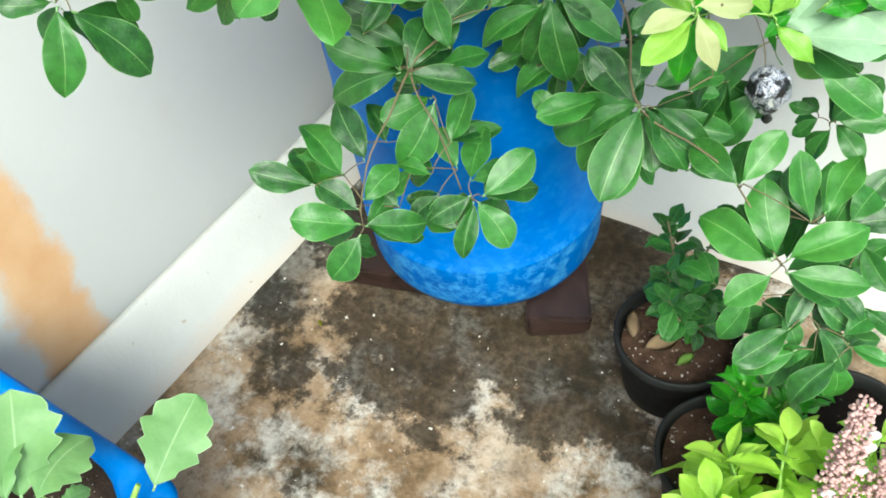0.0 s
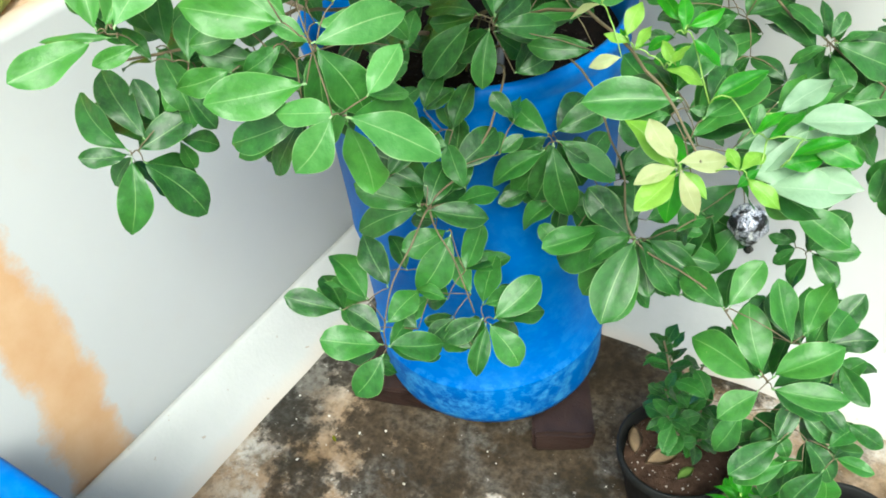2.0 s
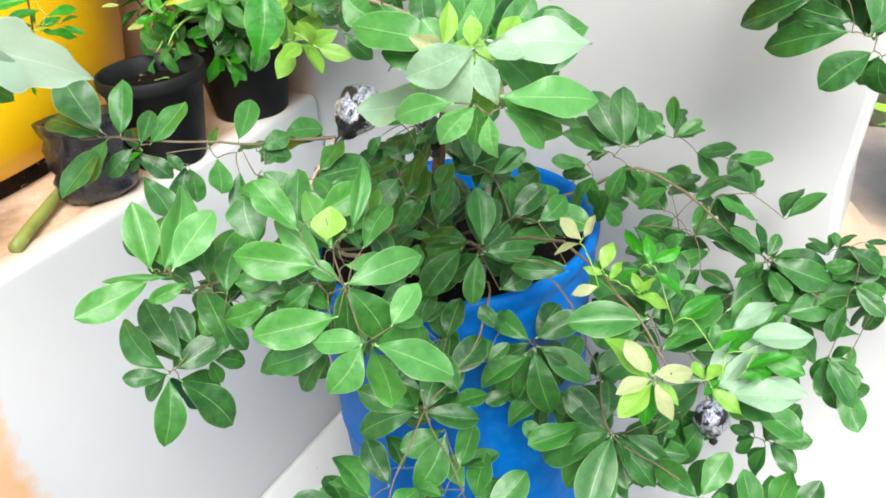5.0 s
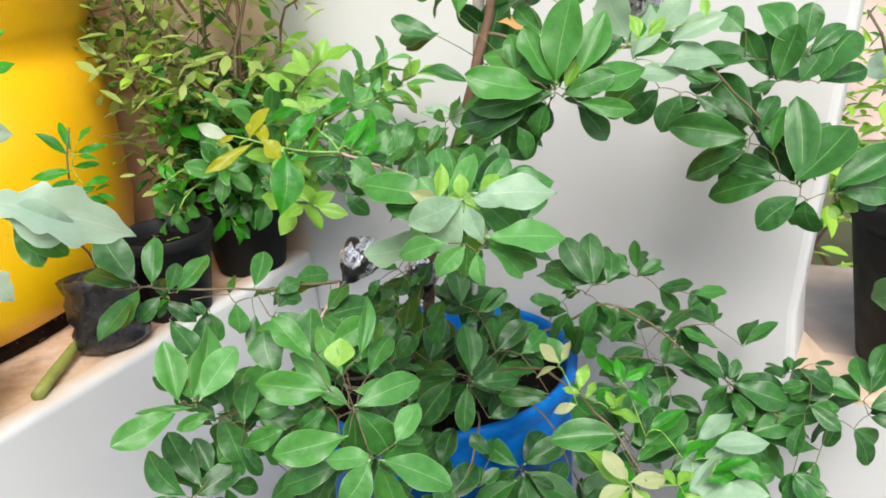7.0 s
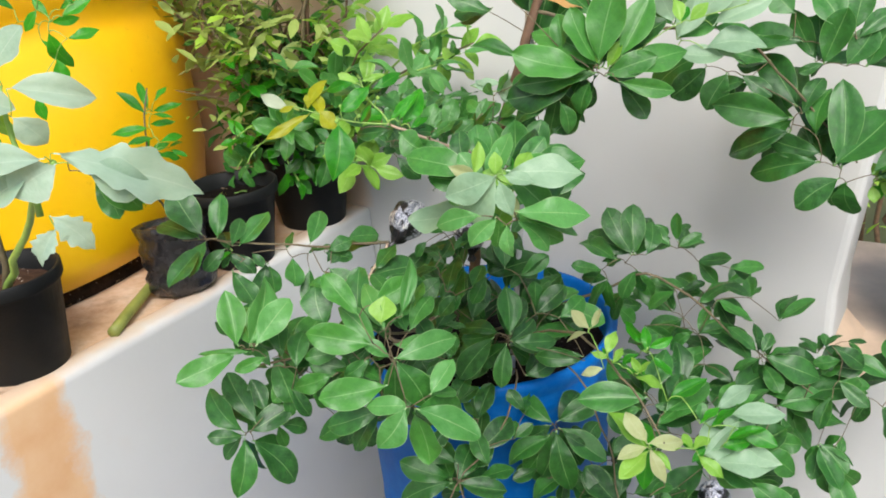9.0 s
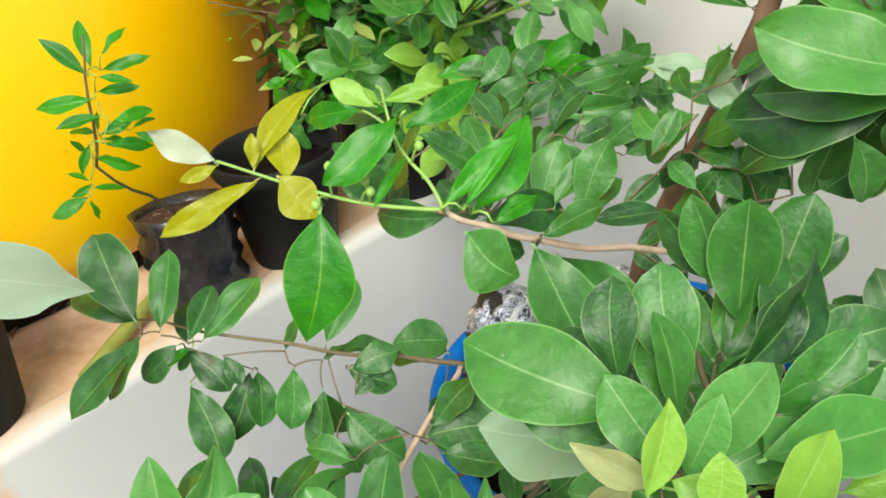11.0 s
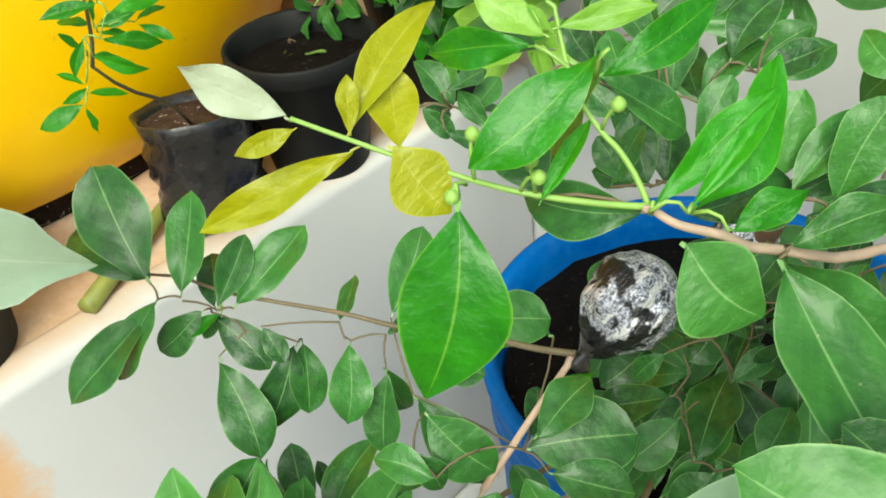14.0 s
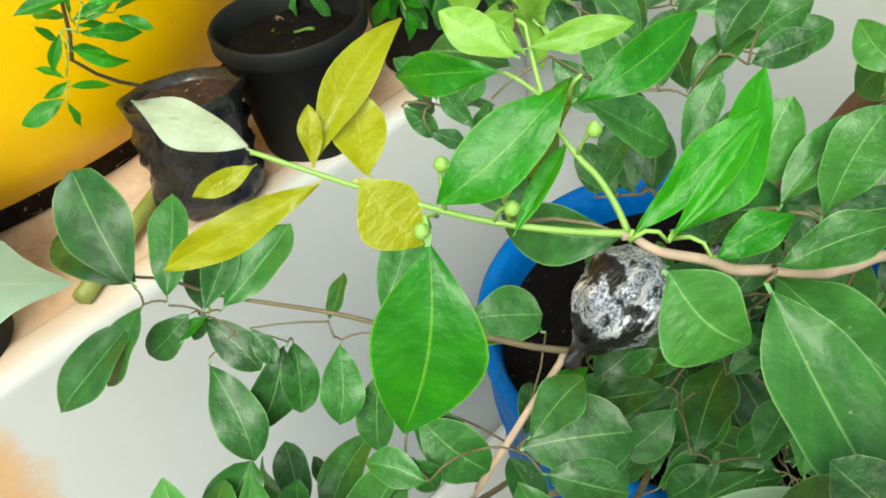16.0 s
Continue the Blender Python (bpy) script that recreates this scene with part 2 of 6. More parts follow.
def foil_mat():
    """Thin crinkled plastic: silver-grey with fine specks, white crease lines and black patches."""
    m, n, l, b = shader("crinkled plastic wrap")
    co = places(n)
    stretch = n.new("ShaderNodeMapping")
    stretch.inputs["Scale"].default_value = (1, 1, 0.05)
    l.new(co, stretch.inputs["Vector"])
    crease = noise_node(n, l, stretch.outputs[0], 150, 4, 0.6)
    patch_noise, fine = noise_node(n, l, co, 55, 4, 0.6), noise_node(n, l, co, 700, 2)
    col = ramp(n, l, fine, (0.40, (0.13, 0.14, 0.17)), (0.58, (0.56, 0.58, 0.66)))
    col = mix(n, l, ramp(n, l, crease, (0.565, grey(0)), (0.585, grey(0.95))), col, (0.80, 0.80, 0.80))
    dark = maths(n, l, "MAXIMUM", ramp(n, l, patch_noise, (0.51, grey(0)), (0.56, grey(1))), ramp(n, l, crease, (0.39, grey(1)), (0.42, grey(0))))
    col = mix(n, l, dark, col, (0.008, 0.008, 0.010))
    l.new(col, b.inputs["Base Color"])
    l.new(ramp(n, l, dark, (0.2, grey(0.35)), (0.8, grey(0.0))), b.inputs["Metallic"])
    b.inputs["Roughness"].default_value = 0.32
    bump(n, l, b, maths(n, l, "ADD", crease, patch_noise), 0.8, 0.005)
    return m


PARAPET = plain("weathered cream paint", (0.70, 0.53, 0.38), 0.85, 0.34, 7, 0.5)
def skirting_paint():
    """White paint, splashed with brown mud along the foot."""
    m, n, l, b = shader("muddy skirting paint")
    co = places(n)
    sep = n.new("ShaderNodeSeparateXYZ")
    l.new(co, sep.inputs[0])
    a, d = noise_node(n, l, co, 9, 8, 0.65), noise_node(n, l, co, 130, 4)
    base = ramp(n, l, a, (0.3, (0.43, 0.44, 0.425)), (0.7, (0.48, 0.485, 0.47)))
    low = maths(n, l, "SUBTRACT", maths(n, l, "MULTIPLY", a, 0.040), sep.outputs[2])
    base = mix(n, l, ramp(n, l, maths(n, l, "MULTIPLY", low, 30.0), (0.0, grey(0)), (0.9, grey(0.6))), base, (0.48, 0.36, 0.26))
    base = mix(n, l, ramp(n, l, noise_node(n, l, co, 60, 3), (0.70, grey(0)), (0.74, grey(0.6))), base, (0.30, 0.22, 0.15))
    l.new(base, b.inputs["Base Color"])
    b.inputs["Roughness"].default_value = 0.8
    bump(n, l, b, d, 0.4, 0.002)
    return m


WALL, FLOOR, LEDGE = wall_paint(), floor_concrete(), ledge_cement()
BLUE, YELLOW, FOIL = tub_blue(), tank_yellow(), foil_mat()
LOAM = soil_mat("brown garden soil", (0.040, 0.028, 0.021), 0.5)
SOIL, EARTH = soil_mat("dark potting soil", (0.007, 0.005, 0.004), 0.06), soil_mat("dry brown soil", (0.085, 0.050, 0.034))
BLACK = plain("black nursery plastic", (0.010, 0.011, 0.011), 0.62, 0.3, 25, 0.2, 0.22)
BAG = plain("black polythene bag", (0.022, 0.021, 0.022), 0.25, 0.4, 40, 0.6, 0.6, 60)
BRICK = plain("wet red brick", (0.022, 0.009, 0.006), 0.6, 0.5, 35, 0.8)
BARK = plain("brown bark", (0.17, 0.10, 0.06), 0.8, 0.35, 60, 0.7)
TWIG = plain("tan twig", (0.15, 0.12, 0.065), 0.75, 0.3, 80, 0.4)
PALE_TWIG = plain("pale bare twig", (0.46, 0.34, 0.25), 0.75, 0.25, 80, 0.4)
GREEN_TWIG = plain("green young twig", (0.24, 0.42, 0.08), 0.5, 0.2, 80, 0.2)
BAMBOO = plain("green stick", (0.25, 0.28, 0.06), 0.55, 0.3, 40, 0.3)
ROD = plain("grey metal rod", (0.42, 0.43, 0.44), 0.45, 0.2, 40, 0.2)
STONE = plain("pale grit", (0.55, 0.52, 0.46), 0.85, 0.3, 90, 0.5)
DEAD = plain("dead straw leaf", (0.38, 0.27, 0.16), 0.8, 0.3, 60, 0.4)
PETAL = plain("white paint", (0.80, 0.80, 0.78), 0.6, 0.06, 40, 0.2)
TERRA = plain("terracotta wall", (0.84, 0.64, 0.58), 0.85, 0.25, 3, 0.4)
PINK = plain("faded pink blossom", (0.52, 0.33, 0.31), 0.8, 0.3, 150, 0.3)
MATURE = leaf_mat("mature leaf", (0.004, 0.034, 0.006), (0.044, 0.195, 0.026), (0.26, 0.46, 0.15), 0.38, 0.14)
FRESH = leaf_mat("fresh leaf", (0.010, 0.14, 0.003), (0.046, 0.35, 0.005), (0.26, 0.54, 0.06), 0.34, 0.34)
HALE = leaf_mat("full-grown leaf", (0.016, 0.092, 0.012), (0.070, 0.265, 0.034), (0.30, 0.52, 0.19), 0.38, 0.20)
YOUNG = leaf_mat("young leaf", (0.15, 0.37, 0.025), (0.29, 0.54, 0.075), (0.50, 0.66, 0.25), 0.36, 0.36)
YELLOW_LEAF = leaf_mat("yellowing new leaf", (0.30, 0.33, 0.002), (0.41, 0.44, 0.006), (0.55, 0.56, 0.10), 0.36, 0.4)
SILVER = leaf_mat("pale leaf underside", (0.40, 0.48, 0.34), (0.50, 0.58, 0.43), (0.56, 0.64, 0.47), 0.5, 0.3)
PALE = leaf_mat("pale leaf", (0.20, 0.34, 0.20), (0.34, 0.50, 0.32), (0.48, 0.64, 0.42), 0.42, 0.3)
DEAD_LEAF = leaf_mat("dying orange leaf", (0.50, 0.26, 0.08), (0.62, 0.38, 0.14), (0.6, 0.45, 0.25), 0.6, 0.2)
OLIVE = leaf_mat("olive leaf", (0.22, 0.33, 0.07), (0.44, 0.54, 0.15), (0.35, 0.45, 0.15), 0.5, 0.35)
DUSTY = leaf_mat("dusty aubergine leaf", (0.26, 0.40, 0.27), (0.40, 0.53, 0.41), (0.52, 0.62, 0.50), 0.6, 0.3)
KALE = leaf_mat("pale cabbage leaf", (0.12, 0.28, 0.09), (0.21, 0.39, 0.14), (0.46, 0.62, 0.36), 0.5, 0.3)
LIME = leaf_mat("lime green leaf", (0.32, 0.60, 0.04), (0.50, 0.76, 0.11), (0.58, 0.75, 0.30), 0.45, 0.4)
BLUSH = leaf_mat("blushing new leaf", (0.40, 0.42, 0.19), (0.48, 0.55, 0.27), (0.66, 0.66, 0.42), 0.4, 0.4)
SOFT = leaf_mat("soft new-grown leaf", (0.045, 0.19, 0.030), (0.120, 0.35, 0.080), (0.42, 0.58, 0.26), 0.40, 0.24)


# ---- builders ----
def part(name, bm, material, parent, label="", smooth=True):
    """Links a bmesh as one mesh object under a thing or part."""
    me = bpy.data.meshes.new(name)
    bm.to_mesh(me)
    bm.free()
    for p in me.polygons:
        p.use_smooth = smooth
    me.materials.append(material)
    ob = new(name, me)
    ob.parent = parent
    return tagged(ob, label)


def thing(name, m, label, category, group="", kind=""):
    ob = new(name)
    ob.empty_display_size = 0.05
    ob.matrix_world = m
    return tagged(ob, label, category, group, kind)


def slab(name, x0, x1, y0, y1, z0, z1, material, label, category, m=ROOM, bevel=0.012, rough=0.0, cuts=0):
    """A block of the setting, with softened edges and an uneven face."""
    bm = bmesh.new()
    bmesh.ops.create_cube(bm, size=1)
    for v in bm.verts:
        v.co = Vector((x0 if v.co.x < 0 else x1, y0 if v.co.y < 0 else y1, z0 if v.co.z < 0 else z1))
    if cuts:
        bmesh.ops.subdivide_edges(bm, edges=bm.edges[:], cuts=cuts, use_grid_fill=True)
    if bevel:
        sharp = [e for e in bm.edges if len(e.link_faces) == 2 and e.calc_face_angle(0) > 1]
        bmesh.ops.bevel(bm, geom=sharp, offset=bevel, segments=3, affect="EDGES", profile=0.5)
    if rough:
        for v in bm.verts:
            v.co += Vector((noise.noise(v.co * 3.1), noise.noise(v.co * 3.1 + Vector((9, 0, 0))), noise.noise(v.co * 3.1 + Vector((0, 9, 0))))) * rough
    me = bpy.data.meshes.new(name)
    bm.to_mesh(me)
    bm.free()
    for p in me.polygons:
        p.use_smooth = bevel > 0
    me.materials.append(material)
    ob = new(name, me)
    ob.matrix_world = m
    return tagged(ob, label, category, "", "structure")


def turned(profile, steps=48, wobble=0.0, seed=0.0, close=True, top=False):
    """A bmesh turned round z from (radius, height) pairs."""
    bm = bmesh.new()
    rings = []
    for r, z in profile:
        ring = []
        for k in range(steps):
            a = 2 * math.pi * k / steps
            rr = r * (1 + wobble * noise.noise(Vector((math.cos(a) * 1.3, math.sin(a) * 1.3, z * 6 + seed))))
            ring.append(bm.verts.new((rr * math.cos(a), rr * math.sin(a), z)))
        rings.append(ring)
    for a, b in zip(rings, rings[1:]):
        for k in range(steps):
            bm.faces.new((a[k], a[(k + 1) % steps], b[(k + 1) % steps], b[k]))
    if close:
        bm.faces.new(rings[0][::-1])
    if top:
        bm.faces.new(rings[-1])
    return bm


def tube(points, r0, r1, sides=8):
    """A tapered bent rod through the given points."""
    bm = bmesh.new()
    pts = [Vector(p) for p in points]
    rings = []
    for i, p in enumerate(pts):
        d = (pts[min(i + 1, len(pts) - 1)] - pts[max(i - 1, 0)]).normalized()
        s = d.cross(Vector((0.31, 0.17, 0.94))).normalized()
        u = s.cross(d)
        r = r0 + (r1 - r0) * i / (len(pts) - 1)
        rings.append([bm.verts.new(p + (s * math.cos(2 * math.pi * k / sides) + u * math.sin(2 * math.pi * k / sides)) * r) for k in range(sides)])
    for a, b in zip(rings, rings[1:]):
        for k in range(sides):
            bm.faces.new((a[k], a[(k + 1) % sides], b[(k + 1) % sides], b[k]))
    bm.faces.new(rings[0][::-1])
    bm.faces.new(rings[-1])
    return bm


def bent(a, b, sag=0.0, wander=0.006, n=7, seed=0.0):
    """Points from a to b, bowed and a little crooked."""
    a, b = Vector(a), Vector(b)
    out = []
    for i in range(n):
        f = i / (n - 1)
        p = a.lerp(b, f) + Vector((0, 0, -sag * 4 * f * (1 - f)))
        w = math.sin(math.pi * f) * wander
        out.append(p + Vector((noise.noise(p * 9 + Vector((seed, 0, 0))), noise.noise(p * 9 + Vector((0, seed + 5, 0))), noise.noise(p * 9 + Vector((0, 0, seed + 9))))) * w * 2)
    return out


def leaf_mesh(name, width, material, droop=0.10, fold=0.20, wave=0.02, blunt=0.0, along=14, lobes=0.0, seed=0.0, twist=0.0, sway=0.0):
    """A leaf of length 1 along +y, facing +z, with a short stalk; width as a share of its length. The blade folds along its midrib, twists, sways sideways and curls at the tip."""
    bm = bmesh.new()
    uvl = bm.loops.layers.uv.new("UVMap")
    rows, uvs = [], {}
    for i in range(along + 1):
        f = i / along
        y = 0.05 + 0.95 * f
        w = width * 0.5 * math.sin(math.pi * f ** (1.0 + 0.22 * blunt)) ** (0.98 - 0.26 * blunt) if 0 < f < 1 else 0.006
        if lobes:
            saw = (f * 4.5 + 0.11 * seed) % 1.0
            w *= 1 + lobes * (2.4 * (saw / 0.72 if saw < 0.72 else (1 - saw) / 0.28) - 1.2)
        turn = twist * (f - 0.35)
        row = []
        for s in (-1, -0.7, -0.35, 0, 0.35, 0.7, 1):
            ws = w * (1 + 0.05 * math.sin(7 * f + seed + 1.7 * (s > 0)))
            edge = wave * math.sin(f * 11 + (2 if s > 0 else 0.4) + seed) * abs(s) ** 2
            cup = fold * ws * (abs(s) - 0.45 * s * s)
            x, z = s * ws, cup + edge
            x, z = x * math.cos(turn) - z * math.sin(turn), x * math.sin(turn) + z * math.cos(turn)
            z += -droop * f * f - 0.10 * droop * max(0, f - 0.75) * 16 * (f - 0.75)
            v = bm.verts.new((x + sway * math.sin(math.pi * f * 0.9) + 0.02 * math.sin(3 * f + seed), y, z))
            uvs[v] = (f, 0.5 + 0.5 * s)
            row.append(v)
        rows.append(row)
    for a, b in zip(rows, rows[1:]):
        for k in range(6):
            bm.faces.new((a[k], a[k + 1], b[k + 1], b[k]))
    stalk = [bm.verts.new(p) for p in ((-0.010, 0, 0), (0.010, 0, 0), (0.010, 0.06, 0.004), (-0.010, 0.06, 0.004))]
    for v in stalk:
        uvs[v] = (0, 0.5)
    bm.faces.new(stalk)
    for face in bm.faces:
        for loop in face.loops:
            loop[uvl].uv = uvs[loop.vert]
    me = bpy.data.meshes.new(name)
    bm.to_mesh(me)
    bm.free()
    for p in me.polygons:
        p.use_smooth = True
    me.materials.append(material)
    me["wide"] = width
    return me


def leaf_set(name, material, width=0.53, blunter=0.0, **kw):
    """Nine leaves of one sort that differ in width, bend, fold, wave, twist and sway."""
    return [leaf_mesh(name, width * w, material, droop=d, fold=fo, wave=wa, blunt=bl + blunter, seed=s, twist=tw, sway=sw, **kw)
            for w, d, fo, wa, bl, s, tw, sw in (
                (1.0, 0.14, 0.42, 0.012, 0.3, 0, 0.2, 0.02), (1.06, 0.30, 0.18, 0.028, 0.8, 2, -0.5, -0.03), (0.90, 0.06, 0.62, 0.015, 0.1, 4, 0.1, 0.04),
                (1.02, -0.14, 0.40, 0.030, 0.5, 6, 0.6, -0.02), (0.95, 0.42, 0.26, 0.038, 0.4, 8, -0.3, 0.05), (1.08, 0.05, 0.22, 0.032, 0.9, 10, 0.4, 0.0),
                (0.92, 0.22, 0.75, 0.020, 0.2, 12, -0.7, 0.03), (1.0, -0.06, 0.15, 0.040, 0.6, 14, 0.8, -0.05), (0.97, 0.34, 0.50, 0.025, 0.3, 16, 0.0, -0.04))]


LEAVES = {"m": leaf_set("leaf", MATURE, 0.49, 0.95), "g": leaf_set("leaf", FRESH, 0.44), "y": leaf_set("leaf", YOUNG, 0.48), "o": leaf_set("leaf", YELLOW_LEAF, 0.36),
          "h": leaf_set("leaf", HALE, 0.47, 0.65), "w": leaf_set("leaf", DUSTY, 0.62, 0.5, lobes=0.03), "p": leaf_set("leaf", PALE, 0.50), "b": leaf_set("leaf", BLUSH, 0.46), "f": leaf_set("leaf", FRESH, 0.36), "s": leaf_set("leaf", MATURE, 0.62, 0.6),
          "e": leaf_set("leaf", DUSTY, 0.64, 0.0, lobes=0.15, along=28), "d": leaf_set("leaf", DEAD_LEAF, 0.45), "k": leaf_set("leaf", KALE, 0.60, 0.7, lobes=0.12, along=28), "l": leaf_set("leaf", LIME, 0.52), "n": leaf_set("leaf", SOFT, 0.45, 0.5), "u": leaf_set("leaf", SILVER, 0.42)}
PICK = random.Random(7)


def lay_leaf(kind, base, tip_way, facing, length, parent, roll=0.0, wide=0.0):
    """One leaf from base along tip_way, its upper face turned towards facing."""
    y = Vector(tip_way).normalized()
    z = Vector(facing) - y * y.dot(Vector(facing))
    z.normalize()
    x = y.cross(z)
    m = Matrix((x, y, z)).transposed().to_4x4()
    me = PICK.choice(LEAVES[kind])
    ob = new("leaf", me)
    ob.parent = parent
    ob.matrix_basis = Matrix.Translation(base) @ m @ pose(0, 0, 0, 0, roll, 0) @ Matrix.Diagonal((length * (wide / me["wide"] * 1.08 if wide else PICK.uniform(0.92, 1.1)), length, length, 1))
    return ob


def plane_at(p, eye):
    """Right and up as seen from eye, and the way towards it, at p."""
    toward = (Vector(eye) - Vector(p)).normalized()
    right = Vector((0, 0, 1)).cross(toward).normalized()
    return right, toward.cross(right), toward


UNDER = {"m": "m", "g": "m", "p": "h", "y": "g", "h": "m", "n": "h"}  # the mostly darker leaf kind that fills in behind each kind
FACE, FAR_EYE, NEAR_EYE = Vector((-0.033, 0.020, 1.211)), Vector((-0.186, -0.378, 1.418)), Vector((-0.105, 0.455, 1.265))


def spray(parent, p, kind, *leaves, eye=FACE, tilt=22, joined=True):
    """Leaves about a fork: each as (across, up) of its foot from the fork in cm, its turn from upright in degrees clockwise, its length in cm and, where known, its width as a share of that."""
    right, up, toward = plane_at(p, eye)
    feet = []
    for dx, dy, turn, length, *wide in leaves:
        a = radians(turn)
        calm = 0.45 if wide else 1.0
        lean = radians(PICK.uniform(-tilt, tilt * 0.7)) * calm
        way = (right * math.sin(a) + up * math.cos(a)) * math.cos(lean) + toward * math.sin(lean)
        facing = toward * 0.7 + Vector((0, 0, 0.55)) * calm + right * PICK.uniform(-0.42, 0.42) + up * PICK.uniform(-0.25, 0.25)
        base = Vector(p) + right * dx * 0.01 + up * dy * 0.01 + toward * PICK.uniform(-0.008, 0.008)
        lay_leaf(kind, base, way, facing, length * (0.0106 if wide else 0.0104) / math.cos(lean), parent, PICK.uniform(-25, 25) * calm, *wide)
        feet.append(base)
        for _ in range(PICK.choice((0, 0, 1) if eye is NEAR_EYE else (0, 1, 2) if wide else (1, 1, 2)) if kind in UNDER else 0):
            a = radians(turn) + PICK.choice((-1, 1)) * PICK.uniform(0.3, 0.9)
            way = right * math.sin(a) + up * math.cos(a) - toward * PICK.uniform(0.1, 0.7)
            lay_leaf(UNDER[kind], base - toward * PICK.uniform(0.012, 0.04), way, facing + right * PICK.uniform(-0.5, 0.5), length * PICK.uniform(0.0085, 0.0104), parent, PICK.uniform(-35, 35))
    # a thin twig joins each leaf's foot to the nearest foot before it
    if not joined:
        return
    done = [Vector(p)]
    for f in sorted(feet, key=lambda q: (q - done[0]).length):
        near = min(done, key=lambda q: (q - f).length)
        if (near - f).length > 0.004:
            part("twig", tube(bent(near, f, -0.002, 0.002, 4), 0.0007, 0.0005, 5), TWIGS[kind], parent)
        done.append(f)


def rosette(parent, p, kind, way, count, length, seed, open_angle=65, twig=0.05):
    """A tuft of leaves spiralling round the end of a twig that points along way."""
    rnd = random.Random(seed)
    w = Vector(way).normalized()
    s = w.cross(Vector((0.3, 0.5, 0.8))).normalized()
    u = s.cross(w)
    for i in range(count):
        a = i * 2.4 + rnd.uniform(-0.3, 0.3)
        f = i / max(1, count - 1)
        lift = radians(open_angle * (1.15 - 0.6 * f) + rnd.uniform(-12, 12))
        out = s * math.cos(a) + u * math.sin(a)
        d = w * math.cos(lift) + out * math.sin(lift)
        lay_leaf(kind, Vector(p) - w * twig * (1 - f), d, w * 0.8 + Vector((0, 0, 0.6)) - out * 0.3, length * rnd.uniform(0.75, 1.1) * (1 - 0.25 * f), parent, rnd.uniform(-20, 20))


# ---- the setting ----
def room(x, y, z):
    return ROOM @ Vector((x, y, z))


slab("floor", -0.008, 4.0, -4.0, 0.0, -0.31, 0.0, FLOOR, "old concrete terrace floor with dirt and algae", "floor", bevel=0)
slab("wall_left", -0.06, -0.01, -4.0, 0.0, -0.31, 0.760, WALL, "white painted ledge wall with a rust-brown water stain", "wall", bevel=0.014)
slab("ledge_top", -2.2, -0.056, -4.0, 0.0, -0.31, 0.756, LEDGE, "earth-stained cement top of the ledge", "ledge", bevel=0)
slab("parapet", 0.80, 4.0, 0.13, 0.55, -0.31, 0.597, PARAPET, "low parapet behind the wall with a flat dirty top", "parapet", bevel=0.02, cuts=10, rough=0.004)


def back_wall(thick=0.13):
    """The tall white wall, whose end leans out above the low parapet that carries it on."""
    outline = [(-2.2, -0.31), (4.0, -0.31), (4.0, 0.60), (1.2, 0.602), (0.90, 0.605), (0.868, 0.64), (0.868, 0.72), (0.885, 0.85), (0.905, 1.0), (0.955, 1.4), (1.05, 3.2), (-2.2, 3.2)]
    bm = bmesh.new()
    front = [bm.verts.new((x, 0.0, z)) for x, z in outline]
    back = [bm.verts.new((x, thick, z)) for x, z in outline]
    bm.faces.new(front)
    bm.faces.new(back[::-1])
    for k in range(len(outline)):
        f = bm.faces.new((front[k - 1], back[k - 1], back[k], front[k]))
        if 0.58 < outline[k][1] < 0.62 and 0.58 < outline[k - 1][1] < 0.62:
            f.material_index = 1
    bmesh.ops.recalc_face_normals(bm, faces=bm.faces[:])
    rim = [e for e in bm.edges if abs(e.verts[0].co.y) < 0.001 and abs(e.verts[1].co.y) < 0.001]
    bmesh.ops.bevel(bm, geom=rim, offset=0.014, segments=3, affect="EDGES", profile=0.5)
    for f in bm.faces:
        c = f.calc_center_median()
        if c.x > 0.88 and 0.57 < c.z < 0.66 and f.normal.z > 0.2:
            f.material_index = 1
    me = bpy.data.meshes.new("wall_back")
    bm.to_mesh(me)
    bm.free()
    me.materials.append(WALL)
    me.materials.append(PARAPET)
    ob = new("wall_back", me)
    ob.matrix_world = ROOM
    return tagged(ob, "plain white painted masonry wall stepping down to a parapet", "wall", "", "structure")


back_wall()


# unseen walls, added behind and beside the view to hold back low sky light
slab("wall_front", -2.2, 4.0, -4.15, -4.0, -0.31, 1.3, PARAPET, "unseen low wall added to cut low sky light", "wall", bevel=0.02)
slab("wall_right", 4.0, 4.15, -4.15, 0.0, -0.31, 1.0, PARAPET, "unseen side wall added to cut low sky light", "wall", bevel=0.02)


def fillet(name, length, m, label):
    """A sloped cement skirting along the foot of a wall."""
    bm = bmesh.new()
    n = 40
    rows = []
    for i in range(n + 1):
        x = length * i / n
        w = 0.004 * noise.noise(Vector((x * 8, 1, 2)))
        rows.append([bm.verts.new((x, y, z)) for y, z in ((0.003, 0.0), (0.003, 0.098 + w), (-0.008, 0.092 + w), (-0.035, 0.052 + w), (-0.066 + w, 0.014), (-0.085 + 2 * w, 0.0))])
    for a, b in zip(rows, rows[1:]):
        for k in range(5):
            bm.faces.new((a[k], b[k], b[k + 1], a[k + 1]))
    me = bpy.data.meshes.new(name)
    bm.to_mesh(me)
    bm.free()
    me.materials.append(SKIRT)
    for p in me.polygons:
        p.use_smooth = True
    ob = new(name, me)
    ob.matrix_world = m
    return tagged(ob, label, "skirting", "", "structure")


